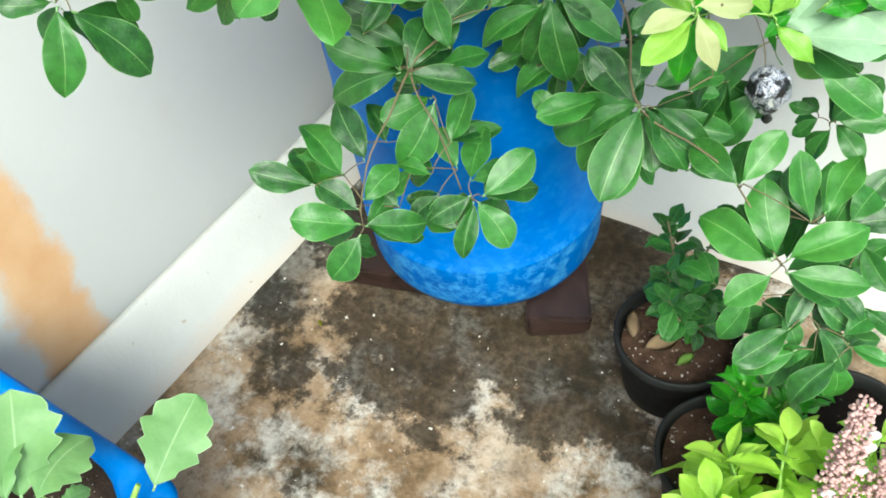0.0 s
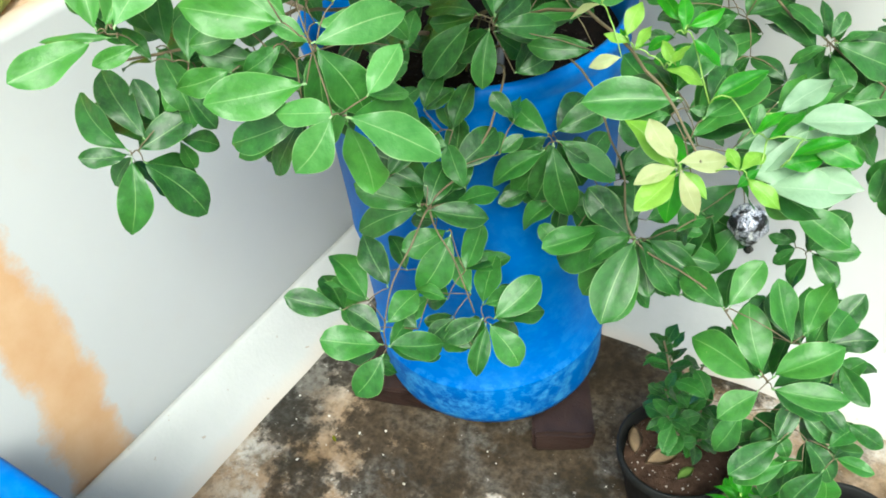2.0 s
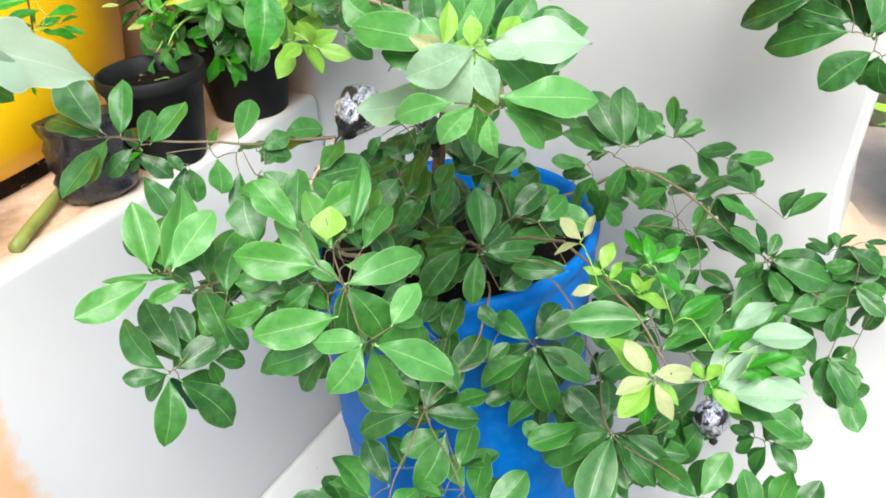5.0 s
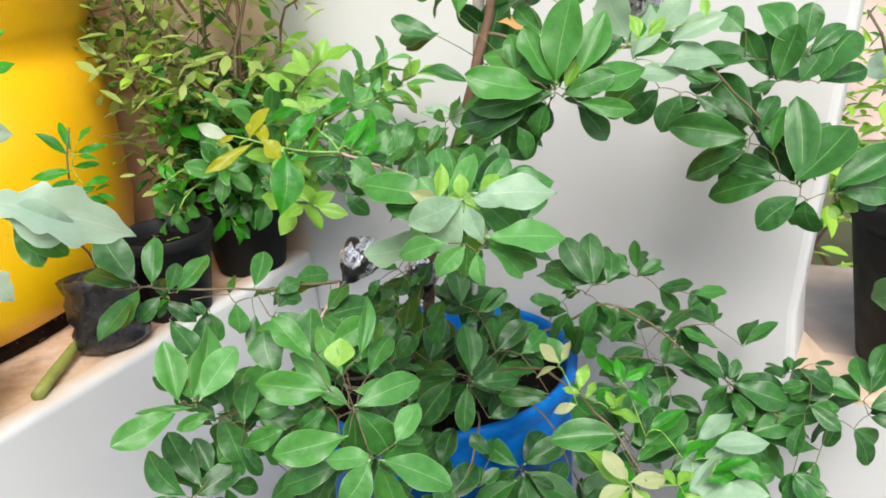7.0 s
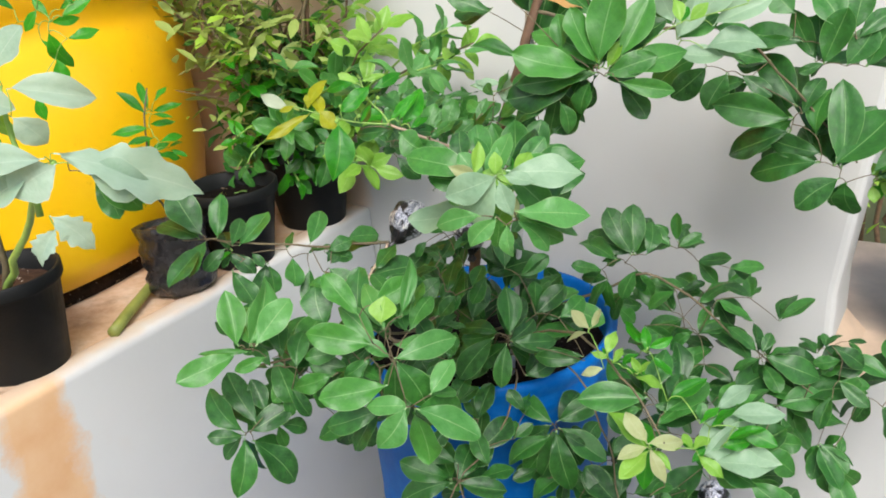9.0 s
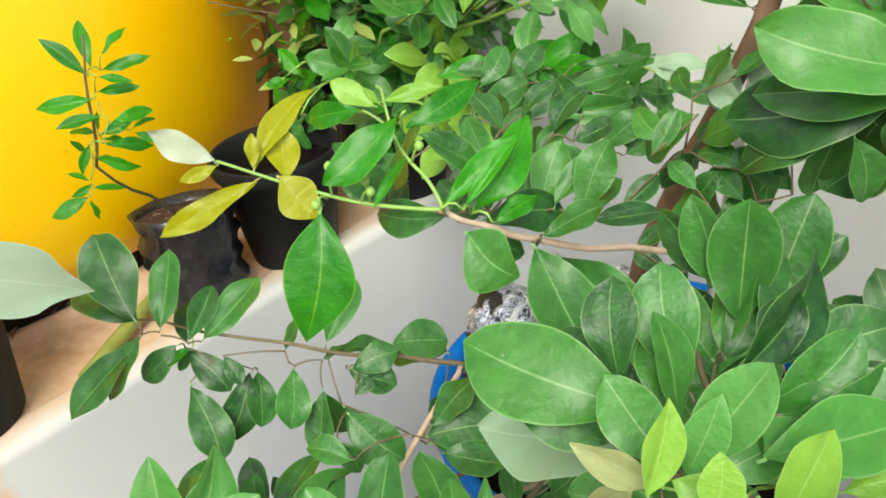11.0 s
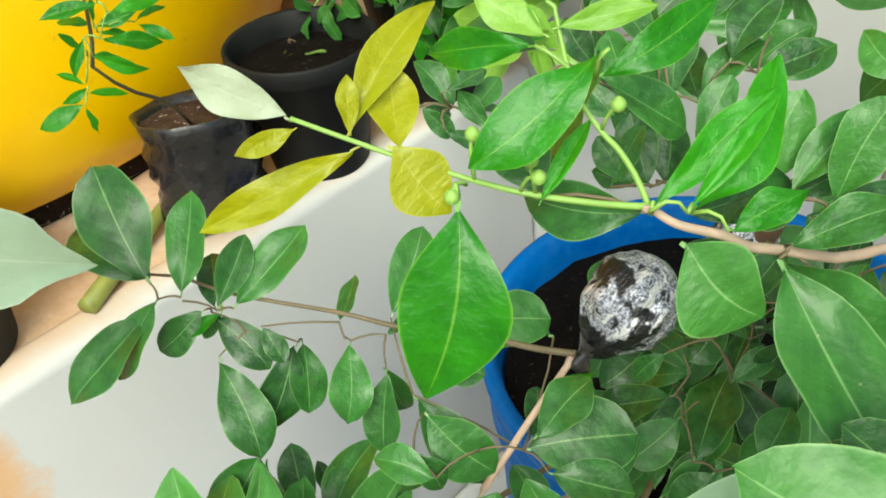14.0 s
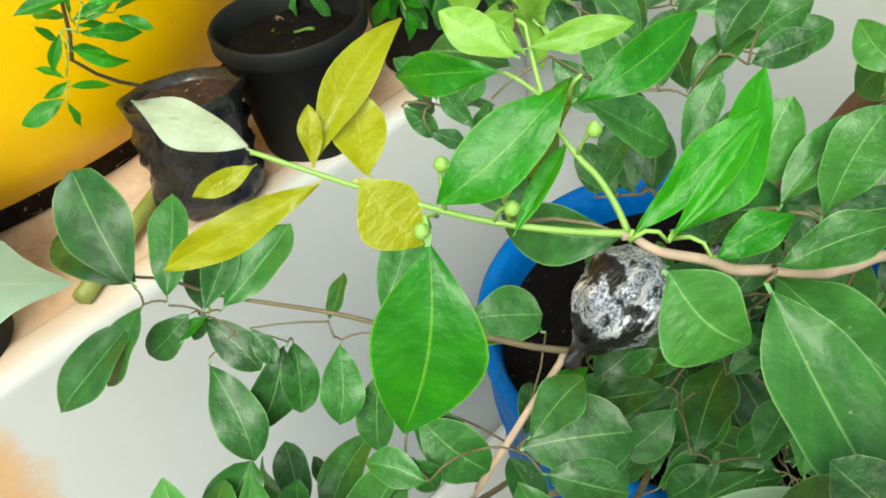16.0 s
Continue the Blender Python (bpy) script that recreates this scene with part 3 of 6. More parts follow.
SKIRT = skirting_paint()
fillet("baseboard", 3.9, ROOM, "sloped white cement skirting of the back wall")
fillet("baseboard", 4.0, ROOM @ pose(0, -4.0, 0, 0, 0, 90), "sloped white cement skirting, dirty along its foot")

GRASS = plain("dry garden ground", (0.16, 0.17, 0.07), 0.95, 0.4, 2, 0.5)
slab("ground", -400, 400, -400, 400, -0.5, -0.3, GRASS, "garden ground beyond the terrace", "ground", bevel=0)


# ---- the tub and its bricks ----
def tub(m, label, base_r, top_r, height, soil_z, material, soil, lip=0.016):
    """A round plastic tub: rounded foot, scraped foot band, ribs, rolled lip, soil."""
    ob = thing("planter_tub", m, label, "planter")
    h, b, t = height, base_r, top_r

    def at(f):
        return b + (t - b) * f
    prof = [(0.02, 0.012), (b * 0.80, 0.004), (b * 0.93, 0.0), (b * 0.985, 0.008), (at(0.03) * 1.008, 0.024), (at(0.10) * 1.012, h * 0.10), (at(0.165) * 1.028, h * 0.158), (at(0.168) * 1.024, h * 0.164), (at(0.172) * 0.992, h * 0.168),
            (at(0.5), h * 0.50), (at(0.54) * 1.012, h * 0.515), (at(0.56) * 1.002, h * 0.525), (at(0.86), h * 0.855), (at(0.87) * 1.03, h * 0.862), (at(0.88) * 1.035, h * 0.875), (at(0.90) * 1.012, h * 0.89),
            (at(0.91) * 1.03, h * 0.905), (at(0.93) * 1.035, h * 0.925), (at(0.945) * 1.014, h * 0.94), (at(0.96) * 1.035, h * 0.955), (t * 1.055, h * 0.975), (t * 1.06, h * 0.992), (t * 1.03, h), (t * 0.985, h * 0.99),
            (t * 0.96, h * 0.95), (at(0.8) * 0.955, h * 0.8), (at(0.5) * 0.95, h * 0.5)]
    part("body", turned(prof, 72, 0.012), material, ob)
    sb = turned([(at(soil_z) * 0.965, h * soil_z), (at(soil_z) * 0.7, h * soil_z + 0.012), (at(soil_z) * 0.4, h * soil_z + 0.02), (0.01, h * soil_z + 0.026)], 40, 0.05, 3.0, False, True)
    for v in sb.verts:
        v.co.z += 0.010 * noise.noise(v.co * 22)
    part("soil", sb, soil, ob, "dark crumbly soil")
    return ob


TUB = tub(pose(0.022, 1.054, 0.045, 0, 0, 40), "scuffed blue plastic tub full of soil, raised on bricks", 0.184, 0.205, 0.645, 0.925, BLUE, SOIL)
hb = tube([(0.205, -0.028, 0.50), (0.226, -0.03, 0.505), (0.236, -0.03, 0.46), (0.236, -0.03, 0.40), (0.222, -0.03, 0.37), (0.203, -0.03, 0.375)], 0.007, 0.007, 8)
part("handle", hb, BLACK, TUB, "black carrying handle").matrix_basis = pose(0, 0, 0, 0, 0, -45)


def brick(m):
    bm = bmesh.new()
    bmesh.ops.create_cube(bm, size=1, matrix=Matrix.Diagonal((0.20, 0.095, 0.045, 1)))
    bmesh.ops.subdivide_edges(bm, edges=bm.edges[:], cuts=3, use_grid_fill=True)
    bmesh.ops.bevel(bm, geom=[e for e in bm.edges if e.calc_face_angle(0) > 1], offset=0.005, segments=2, affect="EDGES")
    for v in bm.verts:
        v.co += Vector((noise.noise(v.co * 30), noise.noise(v.co * 30 + Vector((3, 0, 0))), 0)) * 0.004
    me = bpy.data.meshes.new("brick")
    bm.to_mesh(me)
    bm.free()
    me.materials.append(BRICK)
    ob = new("brick", me)
    ob.matrix_world = m
    return tagged(ob, "wet dark red brick under the blue tub", "brick", "bricks under the tub")


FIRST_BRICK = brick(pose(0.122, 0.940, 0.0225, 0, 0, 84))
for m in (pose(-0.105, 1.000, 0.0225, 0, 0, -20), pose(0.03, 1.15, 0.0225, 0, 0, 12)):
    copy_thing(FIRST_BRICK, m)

# ---- the shrub in the tub ----
shrub = thing("shrub", pose(0, 0, 0), "leafy evergreen shrub growing in the blue tub", "shrub")


def limb(points, r0, r1, material=TWIG, label=""):
    """A branch of the shrub through the given points, smoothed and a little crooked."""
    pts = [Vector(p) for p in points]
    fine = []
    for i in range(len(pts) - 1):
        a, b, c, e = pts[max(i - 1, 0)], pts[i], pts[i + 1], pts[min(i + 2, len(pts) - 1)]
        for k in range(5):
            f = k / 5
            p = 0.5 * ((2 * b) + (c - a) * f + (2 * a - 5 * b + 4 * c - e) * f * f + (3 * b - a - 3 * c + e) * f ** 3)
            fine.append(p + Vector((noise.noise(p * 25), noise.noise(p * 25 + Vector((4, 0, 0))), noise.noise(p * 25 + Vector((0, 4, 0))))) * 0.004)
    fine.append(pts[-1])
    return part("branch", tube(fine, r0 * 0.8, r1 * 0.8, 8), material, shrub, label)


TWIGS = {"m": TWIG, "h": TWIG, "w": GREEN_TWIG, "g": GREEN_TWIG, "y": GREEN_TWIG, "o": GREEN_TWIG, "p": GREEN_TWIG, "b": GREEN_TWIG, "e": GREEN_TWIG, "k": GREEN_TWIG, "f": GREEN_TWIG, "d": TWIG, "s": TWIG, "l": GREEN_TWIG, "n": TWIG, "u": GREEN_TWIG}

TRUNK = limb([(0.010, 1.003, 0.587), (0.006, 0.978, 0.740), (0.010, 0.922, 0.878), (0.035, 0.852, 1.026), (0.070, 0.800, 1.150), (0.106, 0.799, 1.276), (0.134, 0.798, 1.491)], 0.012, 0.005, BARK, "woody brown main stem")
FRONT = limb([(-0.001, 0.965, 0.721), (-0.040, 0.818, 0.829), (-0.083, 0.708, 0.861), (-0.113, 0.651, 0.891)], 0.0031, 0.0018)
LEFT = limb([(-0.001, 0.965, 0.740), (-0.083, 0.811, 0.833), (-0.190, 0.716, 0.845), (-0.273, 0.659, 0.863)], 0.0031, 0.0015)
limb([(-0.018, 0.903, 0.726), (-0.111, 0.765, 0.822), (-0.153, 0.710, 0.888), (-0.129, 0.725, 0.928), (-0.105, 0.755, 0.958)], 0.0030, 0.0022, PALE_TWIG, "bare pale twig to the wrapped ball")
LONG = limb([(-0.105, 0.755, 0.958), (-0.134, 0.760, 0.958), (-0.181, 0.772, 0.956), (-0.243, 0.778, 0.960), (-0.314, 0.788, 0.969), (-0.357, 0.800, 0.970)], 0.0024, 0.0009)
spray(LONG, (-0.306, 0.765, 0.978), "m", (-1.2, 1.4, -7, 6.8), (0.0, 0.2, 28, 5.3), (1.5, -1.1, 38, 4.3), (2.3, -1.3, 63, 5.6), (-1.1, 0.5, -123, 4.4), (-1.7, -0.0, -109, 5.6), eye=NEAR_EYE)
spray(LONG, (-0.281, 0.775, 0.947), "m", (-1.8, 1.8, -113, 3.3), (-1.5, 1.6, 154, 4.3), (-1.8, -0.8, 176, 5.7), (2.4, -1.4, -142, 4.8), (2.7, -1.4, -169, 3.8), eye=NEAR_EYE)
spray(LONG, (-0.225, 0.771, 0.948), "m", (0.3, -0.2, -163, 4.2), (1.8, -2.1, -167, 4.6), (-4.2, 1.6, 158, 2.2), (-0.1, 0.9, 36, 2.5), (2.2, -0.3, 71, 1.6), eye=NEAR_EYE)
spray(LONG, (-0.172, 0.756, 0.954), "m", (-0.6, 0.1, 82, 3.1, 0.60), (2.1, 1.3, 93, 3.6, 0.72), (-0.9, 0.2, 117, 3.3, 0.60), (-0.5, -1.6, 51, 1.5, 0.60), eye=NEAR_EYE)
spray(LONG, (-0.148, 0.711, 0.936), "m", (2.1, -0.2, 86, 5.1, 0.66), (-2.5, 2.0, 135, 4.3, 0.60), (-2.1, -1.1, -70, 2.9, 0.55), (2.6, 0.3, 54, 3.7, 0.60), (3.1, -1.3, 110, 3.7, 0.60), (-3.1, 0.2, 152, 2.2, 0.60), eye=NEAR_EYE)
spray(LONG, (-0.297, 0.784, 0.957), "g", (-0.1, -0.4, -95, 2.1), (0.1, 0.3, -4, 1.7), eye=NEAR_EYE)
spray(LONG, (-0.038, 0.770, 0.909), "m", (-2.5, 3.3, -140, 4.2, 0.55), (-0.7, 1.4, -51, 3.6, 0.50), (-1.3, 0.1, -109, 3.9, 0.50), (0.1, -3.1, 18, 4.9, 0.60), (-0.8, -0.9, -143, 3.6, 0.60), (0.7, 5.2, -153, 3.3, 0.60), (3.4, -2.6, 15, 3.2, 0.60), (1.3, -3.4, -135, 2.8, 0.70), eye=NEAR_EYE)
BOUGH = limb([(0.071, 0.745, 1.026), (-0.006, 0.685, 1.083), (-0.050, 0.649, 1.109), (-0.065, 0.643, 1.119), (-0.078, 0.640, 1.125), (-0.087, 0.642, 1.129)], 0.0024, 0.0014, PALE_TWIG, "pale brown upper twig")
UPPER = limb([(-0.087, 0.642, 1.129), (-0.100, 0.641, 1.131), (-0.115, 0.641, 1.134), (-0.131, 0.641, 1.139), (-0.152, 0.643, 1.145), (-0.163, 0.644, 1.149), (-0.179, 0.645, 1.155)], 0.0013, 0.0008, GREEN_TWIG, "fresh green twig tip")
SIDE = limb([(-0.087, 0.642, 1.129), (-0.095, 0.650, 1.141), (-0.099, 0.653, 1.146), (-0.105, 0.660, 1.155), (-0.110, 0.668, 1.166), (-0.113, 0.673, 1.174)], 0.0012, 0.0007, GREEN_TWIG, "fresh green side twig")
for bud, foot in [((-0.131, 0.644, 1.151), (-0.131, 0.641, 1.139)), ((-0.114, 0.639, 1.141), (-0.119, 0.641, 1.135)), ((-0.094, 0.653, 1.154), (-0.098, 0.654, 1.146)), ((-0.136, 0.633, 1.139), (-0.133, 0.640, 1.138)), ((-0.116, 0.641, 1.145), (-0.115, 0.641, 1.135))]:
    part("bud_stalk", tube(bent(foot, bud, -0.001, 0.001, 5), 0.0006, 0.0005, 6), GREEN_TWIG, shrub)
    ball = turned([(0.0003, -0.0031), (0.0014, -0.0028), (0.0024, -0.0019), (0.0030, -0.0004), (0.0029, 0.0010), (0.0022, 0.0022), (0.0012, 0.0029), (0.0006, 0.0034)], 16, top=True)
    part("bud", ball, GREEN_TWIG, shrub, "round green flower bud").matrix_basis = Matrix.Translation(bud) @ Matrix.Scale(0.68, 4)
spray(BOUGH, (0.048, 0.746, 1.055), "m", (-1.4, -2.5, -7, 4.4, 0.50), (0.0, -1.6, 12, 3.2, 0.55), (2.3, 4.7, -133, 3.9, 0.60), (2.9, 2.4, -48, 3.3, 0.50), (1.7, 6.9, -108, 4.6, 0.50), (-1.7, 1.7, -58, 2.2, 0.50), (1.2, -2.5, 23, 3.2, 0.50), (-3.3, -7.6, -4, 4.1, 0.50), (-3.0, -3.8, -164, 4.3, 0.60), (0.6, 1.6, -56, 2.7, 0.50), eye=NEAR_EYE)
spray(BOUGH, (0.021, 0.760, 1.103), "h", (1.0, 1.4, -127, 3.9, 0.55), (-0.1, -0.2, -54, 2.6, 0.50), (-0.9, -1.1, 20, 2.7, 0.40), eye=NEAR_EYE)
spray(BOUGH, (0.005, 0.774, 0.974), "m", (-3.8, -2.5, -68, 2.6, 0.50), (-3.0, -0.6, 26, 3.2, 0.50), (-0.0, -1.4, -159, 2.7, 0.55), (0.5, 1.5, 29, 2.9, 0.50), (3.0, 0.1, -152, 3.0, 0.50), (3.9, 2.5, 15, 3.0, 0.50), (-2.4, 2.8, -142, 2.6, 0.55), (1.3, 3.3, -64, 2.3, 0.50), (4.2, -2.3, 32, 2.4, 0.50), (-2.5, -4.4, 33, 2.5, 0.50), (-5.7, -3.7, -146, 2.1, 0.50), (-0.7, 4.3, 29, 2.5, 0.50), (4.9, 0.6, -51, 2.6, 0.50), eye=NEAR_EYE)
spray(BOUGH, (-0.060, 0.928, 1.048), "m", (1.3, 0.2, 79, 5.6, 0.36), (-0.7, -0.2, 43, 3.4, 0.55), (1.6, 2.0, 79, 5.3, 0.30), (-2.4, -0.7, 109, 4.5, 0.42), (5.0, -2.2, 55, 3.8, 0.50), (6.7, -2.7, 60, 3.4, 0.60), (0.5, 2.7, -45, 2.8, 0.50), (-4.4, 0.4, 64, 4.7, 0.40), (-3.3, -2.5, -32, 3.4, 0.50), (3.0, 4.0, 88, 5.5, 0.20), (5.4, -0.4, 112, 3.7, 0.40), (-1.6, 2.5, 29, 3.6, 0.50), (-4.0, 2.5, 32, 3.3, 0.50), (-5.8, 3.7, 76, 2.6, 0.50), (0.3, -2.1, 111, 4.1, 0.50), (-2.6, -3.5, 132, 3.9, 0.50), (0.6, -3.6, -35, 3.1, 0.50), eye=NEAR_EYE)
spray(BOUGH, (0.045, 0.804, 1.118), "p", (0.2, 1.9, 167, 3.7, 0.50), (-3.8, 0.4, 76, 3.3, 0.30), (-2.0, -0.4, -38, 2.0, 0.50), (-0.3, -0.2, 58, 3.0, 0.45), (2.3, -1.4, -70, 2.7, 0.50), (3.7, -0.4, -51, 2.4, 0.60), eye=NEAR_EYE)
spray(BOUGH, (0.045, 0.768, 1.081), "m", (0.1, 4.8, 33, 2.7, 0.50), (0.4, 0.1, -143, 3.1, 0.50), (1.6, 0.1, -70, 2.7, 0.50), (0.6, -4.1, 19, 3.6, 0.50), (4.2, -4.1, -160, 3.4, 0.60), (-2.0, 0.8, -157, 2.4, 0.50), (2.8, -2.1, 7, 2.6, 0.50), (-1.7, 3.4, -42, 2.2, 0.50), (-1.5, 3.9, 28, 2.8, 0.50), (-4.6, -3.1, 34, 2.6, 0.50), eye=NEAR_EYE)
HANG = limb([(0.029, 0.920, 0.673), (0.050, 0.829, 0.712), (0.003, 0.780, 0.638), (-0.044, 0.755, 0.605), (-0.027, 0.721, 0.558), (-0.011, 0.702, 0.487)], 0.0018, 0.0010)
LOW = limb([(-0.044, 0.755, 0.605), (-0.093, 0.703, 0.549), (-0.111, 0.667, 0.500)], 0.0015, 0.0009)
RIGHT = limb([(0.029, 0.931, 0.689), (0.115, 0.825, 0.727), (0.153, 0.742, 0.646), (0.171, 0.724, 0.551), (0.236, 0.650, 0.530), (0.277, 0.575, 0.470)], 0.0018, 0.0011)
spray(RIGHT, (0.172, 0.728, 0.552), "m", (-0.0, -0.1, -103, 9.6), (-0.7, 0.2, -46, 6.4), (-0.4, -0.1, -125, 5.1), (-0.0, -0.4, -164, 9.1), (0.5, -0.3, 143, 6.5), (1.2, -0.3, 116, 6.5), (-0.8, 1.1, 4, 4.9))
spray(RIGHT, (0.184, 0.768, 0.507), "m", (-0.3, 0.3, 107, 8.8), (0.2, -0.3, 143, 6.9))
spray(RIGHT, (0.376, 0.747, 0.483), "m", (-1.2, 0.6, -84, 2.9), (-1.0, 0.1, -135, 3.1), (0.2, -0.2, 32, 6.1), (0.6, 0.3, 80, 4.9), (0.7, -0.0, 135, 4.7), (0.4, -0.7, -165, 4.2))
spray(RIGHT, (0.330, 0.613, 0.466), "m", (-0.6, 0.6, -40, 6.1), (0.2, 0.9, -14, 5.7), (0.2, -0.3, 15, 7.7), (1.7, 1.5, 23, 5.1), (3.0, -2.5, 38, 4.1), (3.3, -0.2, 131, 4.8), (-7.8, 0.0, 28, 4.8))
spray(RIGHT, (0.321, 0.552, 0.397), "m", (-2.1, 4.2, -175, 4.8), (-0.6, 4.4, 124, 4.3), (-2.4, -1.0, -145, 6.3), (-1.2, -2.8, -137, 5.8), (0.2, -2.2, -131, 3.8), (-0.1, 0.0, 127, 4.8), (2.1, -0.1, 36, 4.3), (2.4, -2.3, -158, 6.2), (-1.4, 0.6, -128, 4.8), (3.0, -0.9, 83, 3.6))
GOLD = limb([(0.030, 0.933, 0.706), (0.104, 0.763, 0.811), (0.139, 0.605, 0.833), (0.166, 0.542, 0.787)], 0.0025, 0.0012)
spray(GOLD, (0.164, 0.577, 0.783), "m", (-0.6, 3.3, -98, 7.4), (-0.0, 2.5, 98, 1.6), (0.4, 0.3, 36, 6.0), (-1.3, 1.9, -98, 2.9), (-1.1, 3.6, 23, 5.5), (1.1, 1.7, 46, 5.9), (0.0, -7.1, 51, 2.7), (1.5, -6.0, -146, 2.5))
spray(GOLD, (0.149, 0.542, 0.786), "b", (-0.1, 0.2, -37, 3.7), (-0.1, 0.2, 76, 3.9), (0.2, -0.2, 147, 3.4), (-0.0, -0.1, -113, 3.2), (-0.1, 0.3, -33, 1.9))
spray(GOLD, (0.173, 0.539, 0.779), "y", (-2.4, -0.0, -52, 5.1), (-2.3, -0.2, -145, 4.2), (-2.1, 0.0, 130, 2.8), (2.1, 0.4, -34, 1.9), (2.1, 0.4, 40, 2.3), (2.6, -0.0, 132, 3.3))
spray(GOLD, (0.207, 0.545, 0.766), "p", (-0.7, -0.4, 36, 6.4), (-0.4, 0.1, 72, 7.8), (-0.1, 1.1, 49, 4.5), (1.1, -0.5, 77, 5.6))
spray(GOLD, (0.139, 0.605, 0.845), "y", (-1.6, 0.9, -64, 1.8), (-1.9, 1.3, 25, 2.7), (-1.2, 0.4, 38, 2.1), (1.5, -0.7, 41, 1.9), (1.2, -0.9, 99, 3.0), (2.0, -0.7, -31, 2.0))
spray(GOLD, (0.112, 0.628, 0.870), "b", (-0.4, 1.1, -47, 2.8), (-0.2, 1.3, 30, 2.3), (-0.6, 0.8, -106, 2.5), (1.1, -3.1, -109, 2.3))
spray(GOLD, (0.193, 0.571, 0.822), "g", (-4.4, 5.2, -36, 3.1), (-3.8, 4.8, 57, 2.8), (-4.0, 4.3, -9, 2.8), (-4.8, 4.2, -123, 2.2), (-3.3, 4.0, 135, 2.9), (-1.5, -0.6, 50, 4.7), (2.0, -2.5, 31, 2.5), (3.0, -2.8, 49, 3.6), (4.2, -4.7, 72, 3.0), (4.7, -4.1, 53, 4.0), (2.8, -4.9, -142, 2.1), (5.5, -2.5, 108, 4.3))
spray(GOLD, (0.236, 0.567, 0.787), "p", (-0.8, 1.4, 53, 4.5), (0.7, 0.8, 72, 5.4), (-2.1, 0.6, -44, 3.9), (2.1, -2.5, 99, 4.1))
FAR_RIGHT = limb([(0.021, 0.975, 0.703), (0.179, 0.920, 0.781), (0.257, 0.869, 0.822), (0.359, 0.851, 0.727), (0.435, 0.761, 0.677)], 0.0031, 0.0012)
spray(FAR_RIGHT, (0.379, 0.802, 0.716), "m", (-0.2, -0.1, -111, 3.5), (-0.6, 0.6, -41, 4.6), (0.0, 0.7, 17, 3.0), (0.4, 0.4, 99, 7.0), (0.2, -0.6, 146, 4.4), (0.7, 0.1, 42, 3.3), (-1.1, -0.9, -45, 8.8))
spray(FAR_RIGHT, (0.408, 0.783, 0.654), "m", (0.0, -0.3, 104, 7.5), (1.2, 0.6, 63, 8.3), (-1.1, -0.6, -116, 6.0), (-0.3, -1.8, 146, 4.4), (-3.6, -1.2, -85, 6.5), (-2.6, -3.7, -126, 3.5), (3.6, 6.0, 92, 5.1), (2.4, 1.0, -89, 5.8))
spray(FAR_RIGHT, (0.214, 0.888, 0.838), "m", (0.9, 1.1, -24, 6.9), (1.2, 1.1, 2, 6.7), (-1.1, 0.5, -61, 6.1), (-0.5, 0.5, -82, 2.4), (1.5, -0.9, -155, 4.5), (2.9, 1.2, 15, 4.9), (-3.1, -0.9, -81, 4.1), (-2.4, -2.3, -136, 4.7))
spray(FAR_RIGHT, (0.305, 0.890, 0.844), "m", (-2.4, 0.7, -48, 3.8), (-1.7, 1.4, -8, 3.9), (-1.4, 0.7, 53, 3.5), (-1.7, 0.4, 70, 2.4), (1.1, -1.2, 87, 4.6), (5.7, -2.0, 82, 4.1))
spray(FAR_RIGHT, (0.343, 0.918, 0.736), "m", (-4.7, -0.8, -59, 6.0), (-3.2, -1.5, -112, 5.1), (-1.3, 0.9, 57, 6.3), (-0.7, 2.4, -60, 5.0), (2.6, 4.2, 62, 3.8), (1.0, -1.0, 62, 3.8), (-3.5, 2.1, 46, 3.5), (-6.9, 1.1, -68, 4.7), (-1.6, -3.5, -128, 4.2), (5.6, 2.3, 14, 3.0), (10.1, -0.9, 49, 5.6), (1.3, -5.5, -115, 4.5))
spray(FAR_RIGHT, (0.458, 0.754, 0.689), "m", (-0.8, -7.8, -178, 4.5), (-0.8, -7.8, 149, 5.9), (-0.9, 5.3, 110, 4.6), (0.6, 3.7, -104, 3.5), (0.5, 1.0, 122, 4.6), (0.7, 6.3, 76, 2.3), (0.1, -1.1, -166, 4.5))
spray(FAR_RIGHT, (0.298, 0.879, 0.730), "m", (0.2, -6.6, -54, 5.4), (2.9, -4.9, -114, 4.4), (4.0, -10.5, -110, 5.8), (7.2, -7.4, -55, 4.5), (1.9, -0.7, 66, 4.4), (-1.4, 5.3, -122, 4.6), (4.2, 4.4, 125, 5.4), (-4.2, 7.2, 117, 3.9), (9.0, 4.9, -64, 4.0), (-5.7, 0.0, 112, 4.6), (-8.7, 4.6, -146, 4.5), (-10.1, 3.1, 125, 4.4))
spray(FAR_RIGHT, (0.504, 0.762, 0.664), "m", (3.4, 2.8, -66, 5.7), (4.2, 3.8, -18, 5.5), (4.2, 2.0, 64, 4.8), (4.2, 1.1, 105, 5.4), (2.5, -0.9, 149, 5.0), (0.8, -0.0, -116, 4.8), (-1.8, -5.7, -127, 3.2), (4.2, 5.6, 21, 4.9), (-2.6, -10.2, 153, 5.8), (-3.5, -9.4, 169, 4.5), (-6.3, 4.8, -34, 3.1), (-5.3, 5.7, 29, 2.6), eye=FAR_EYE)
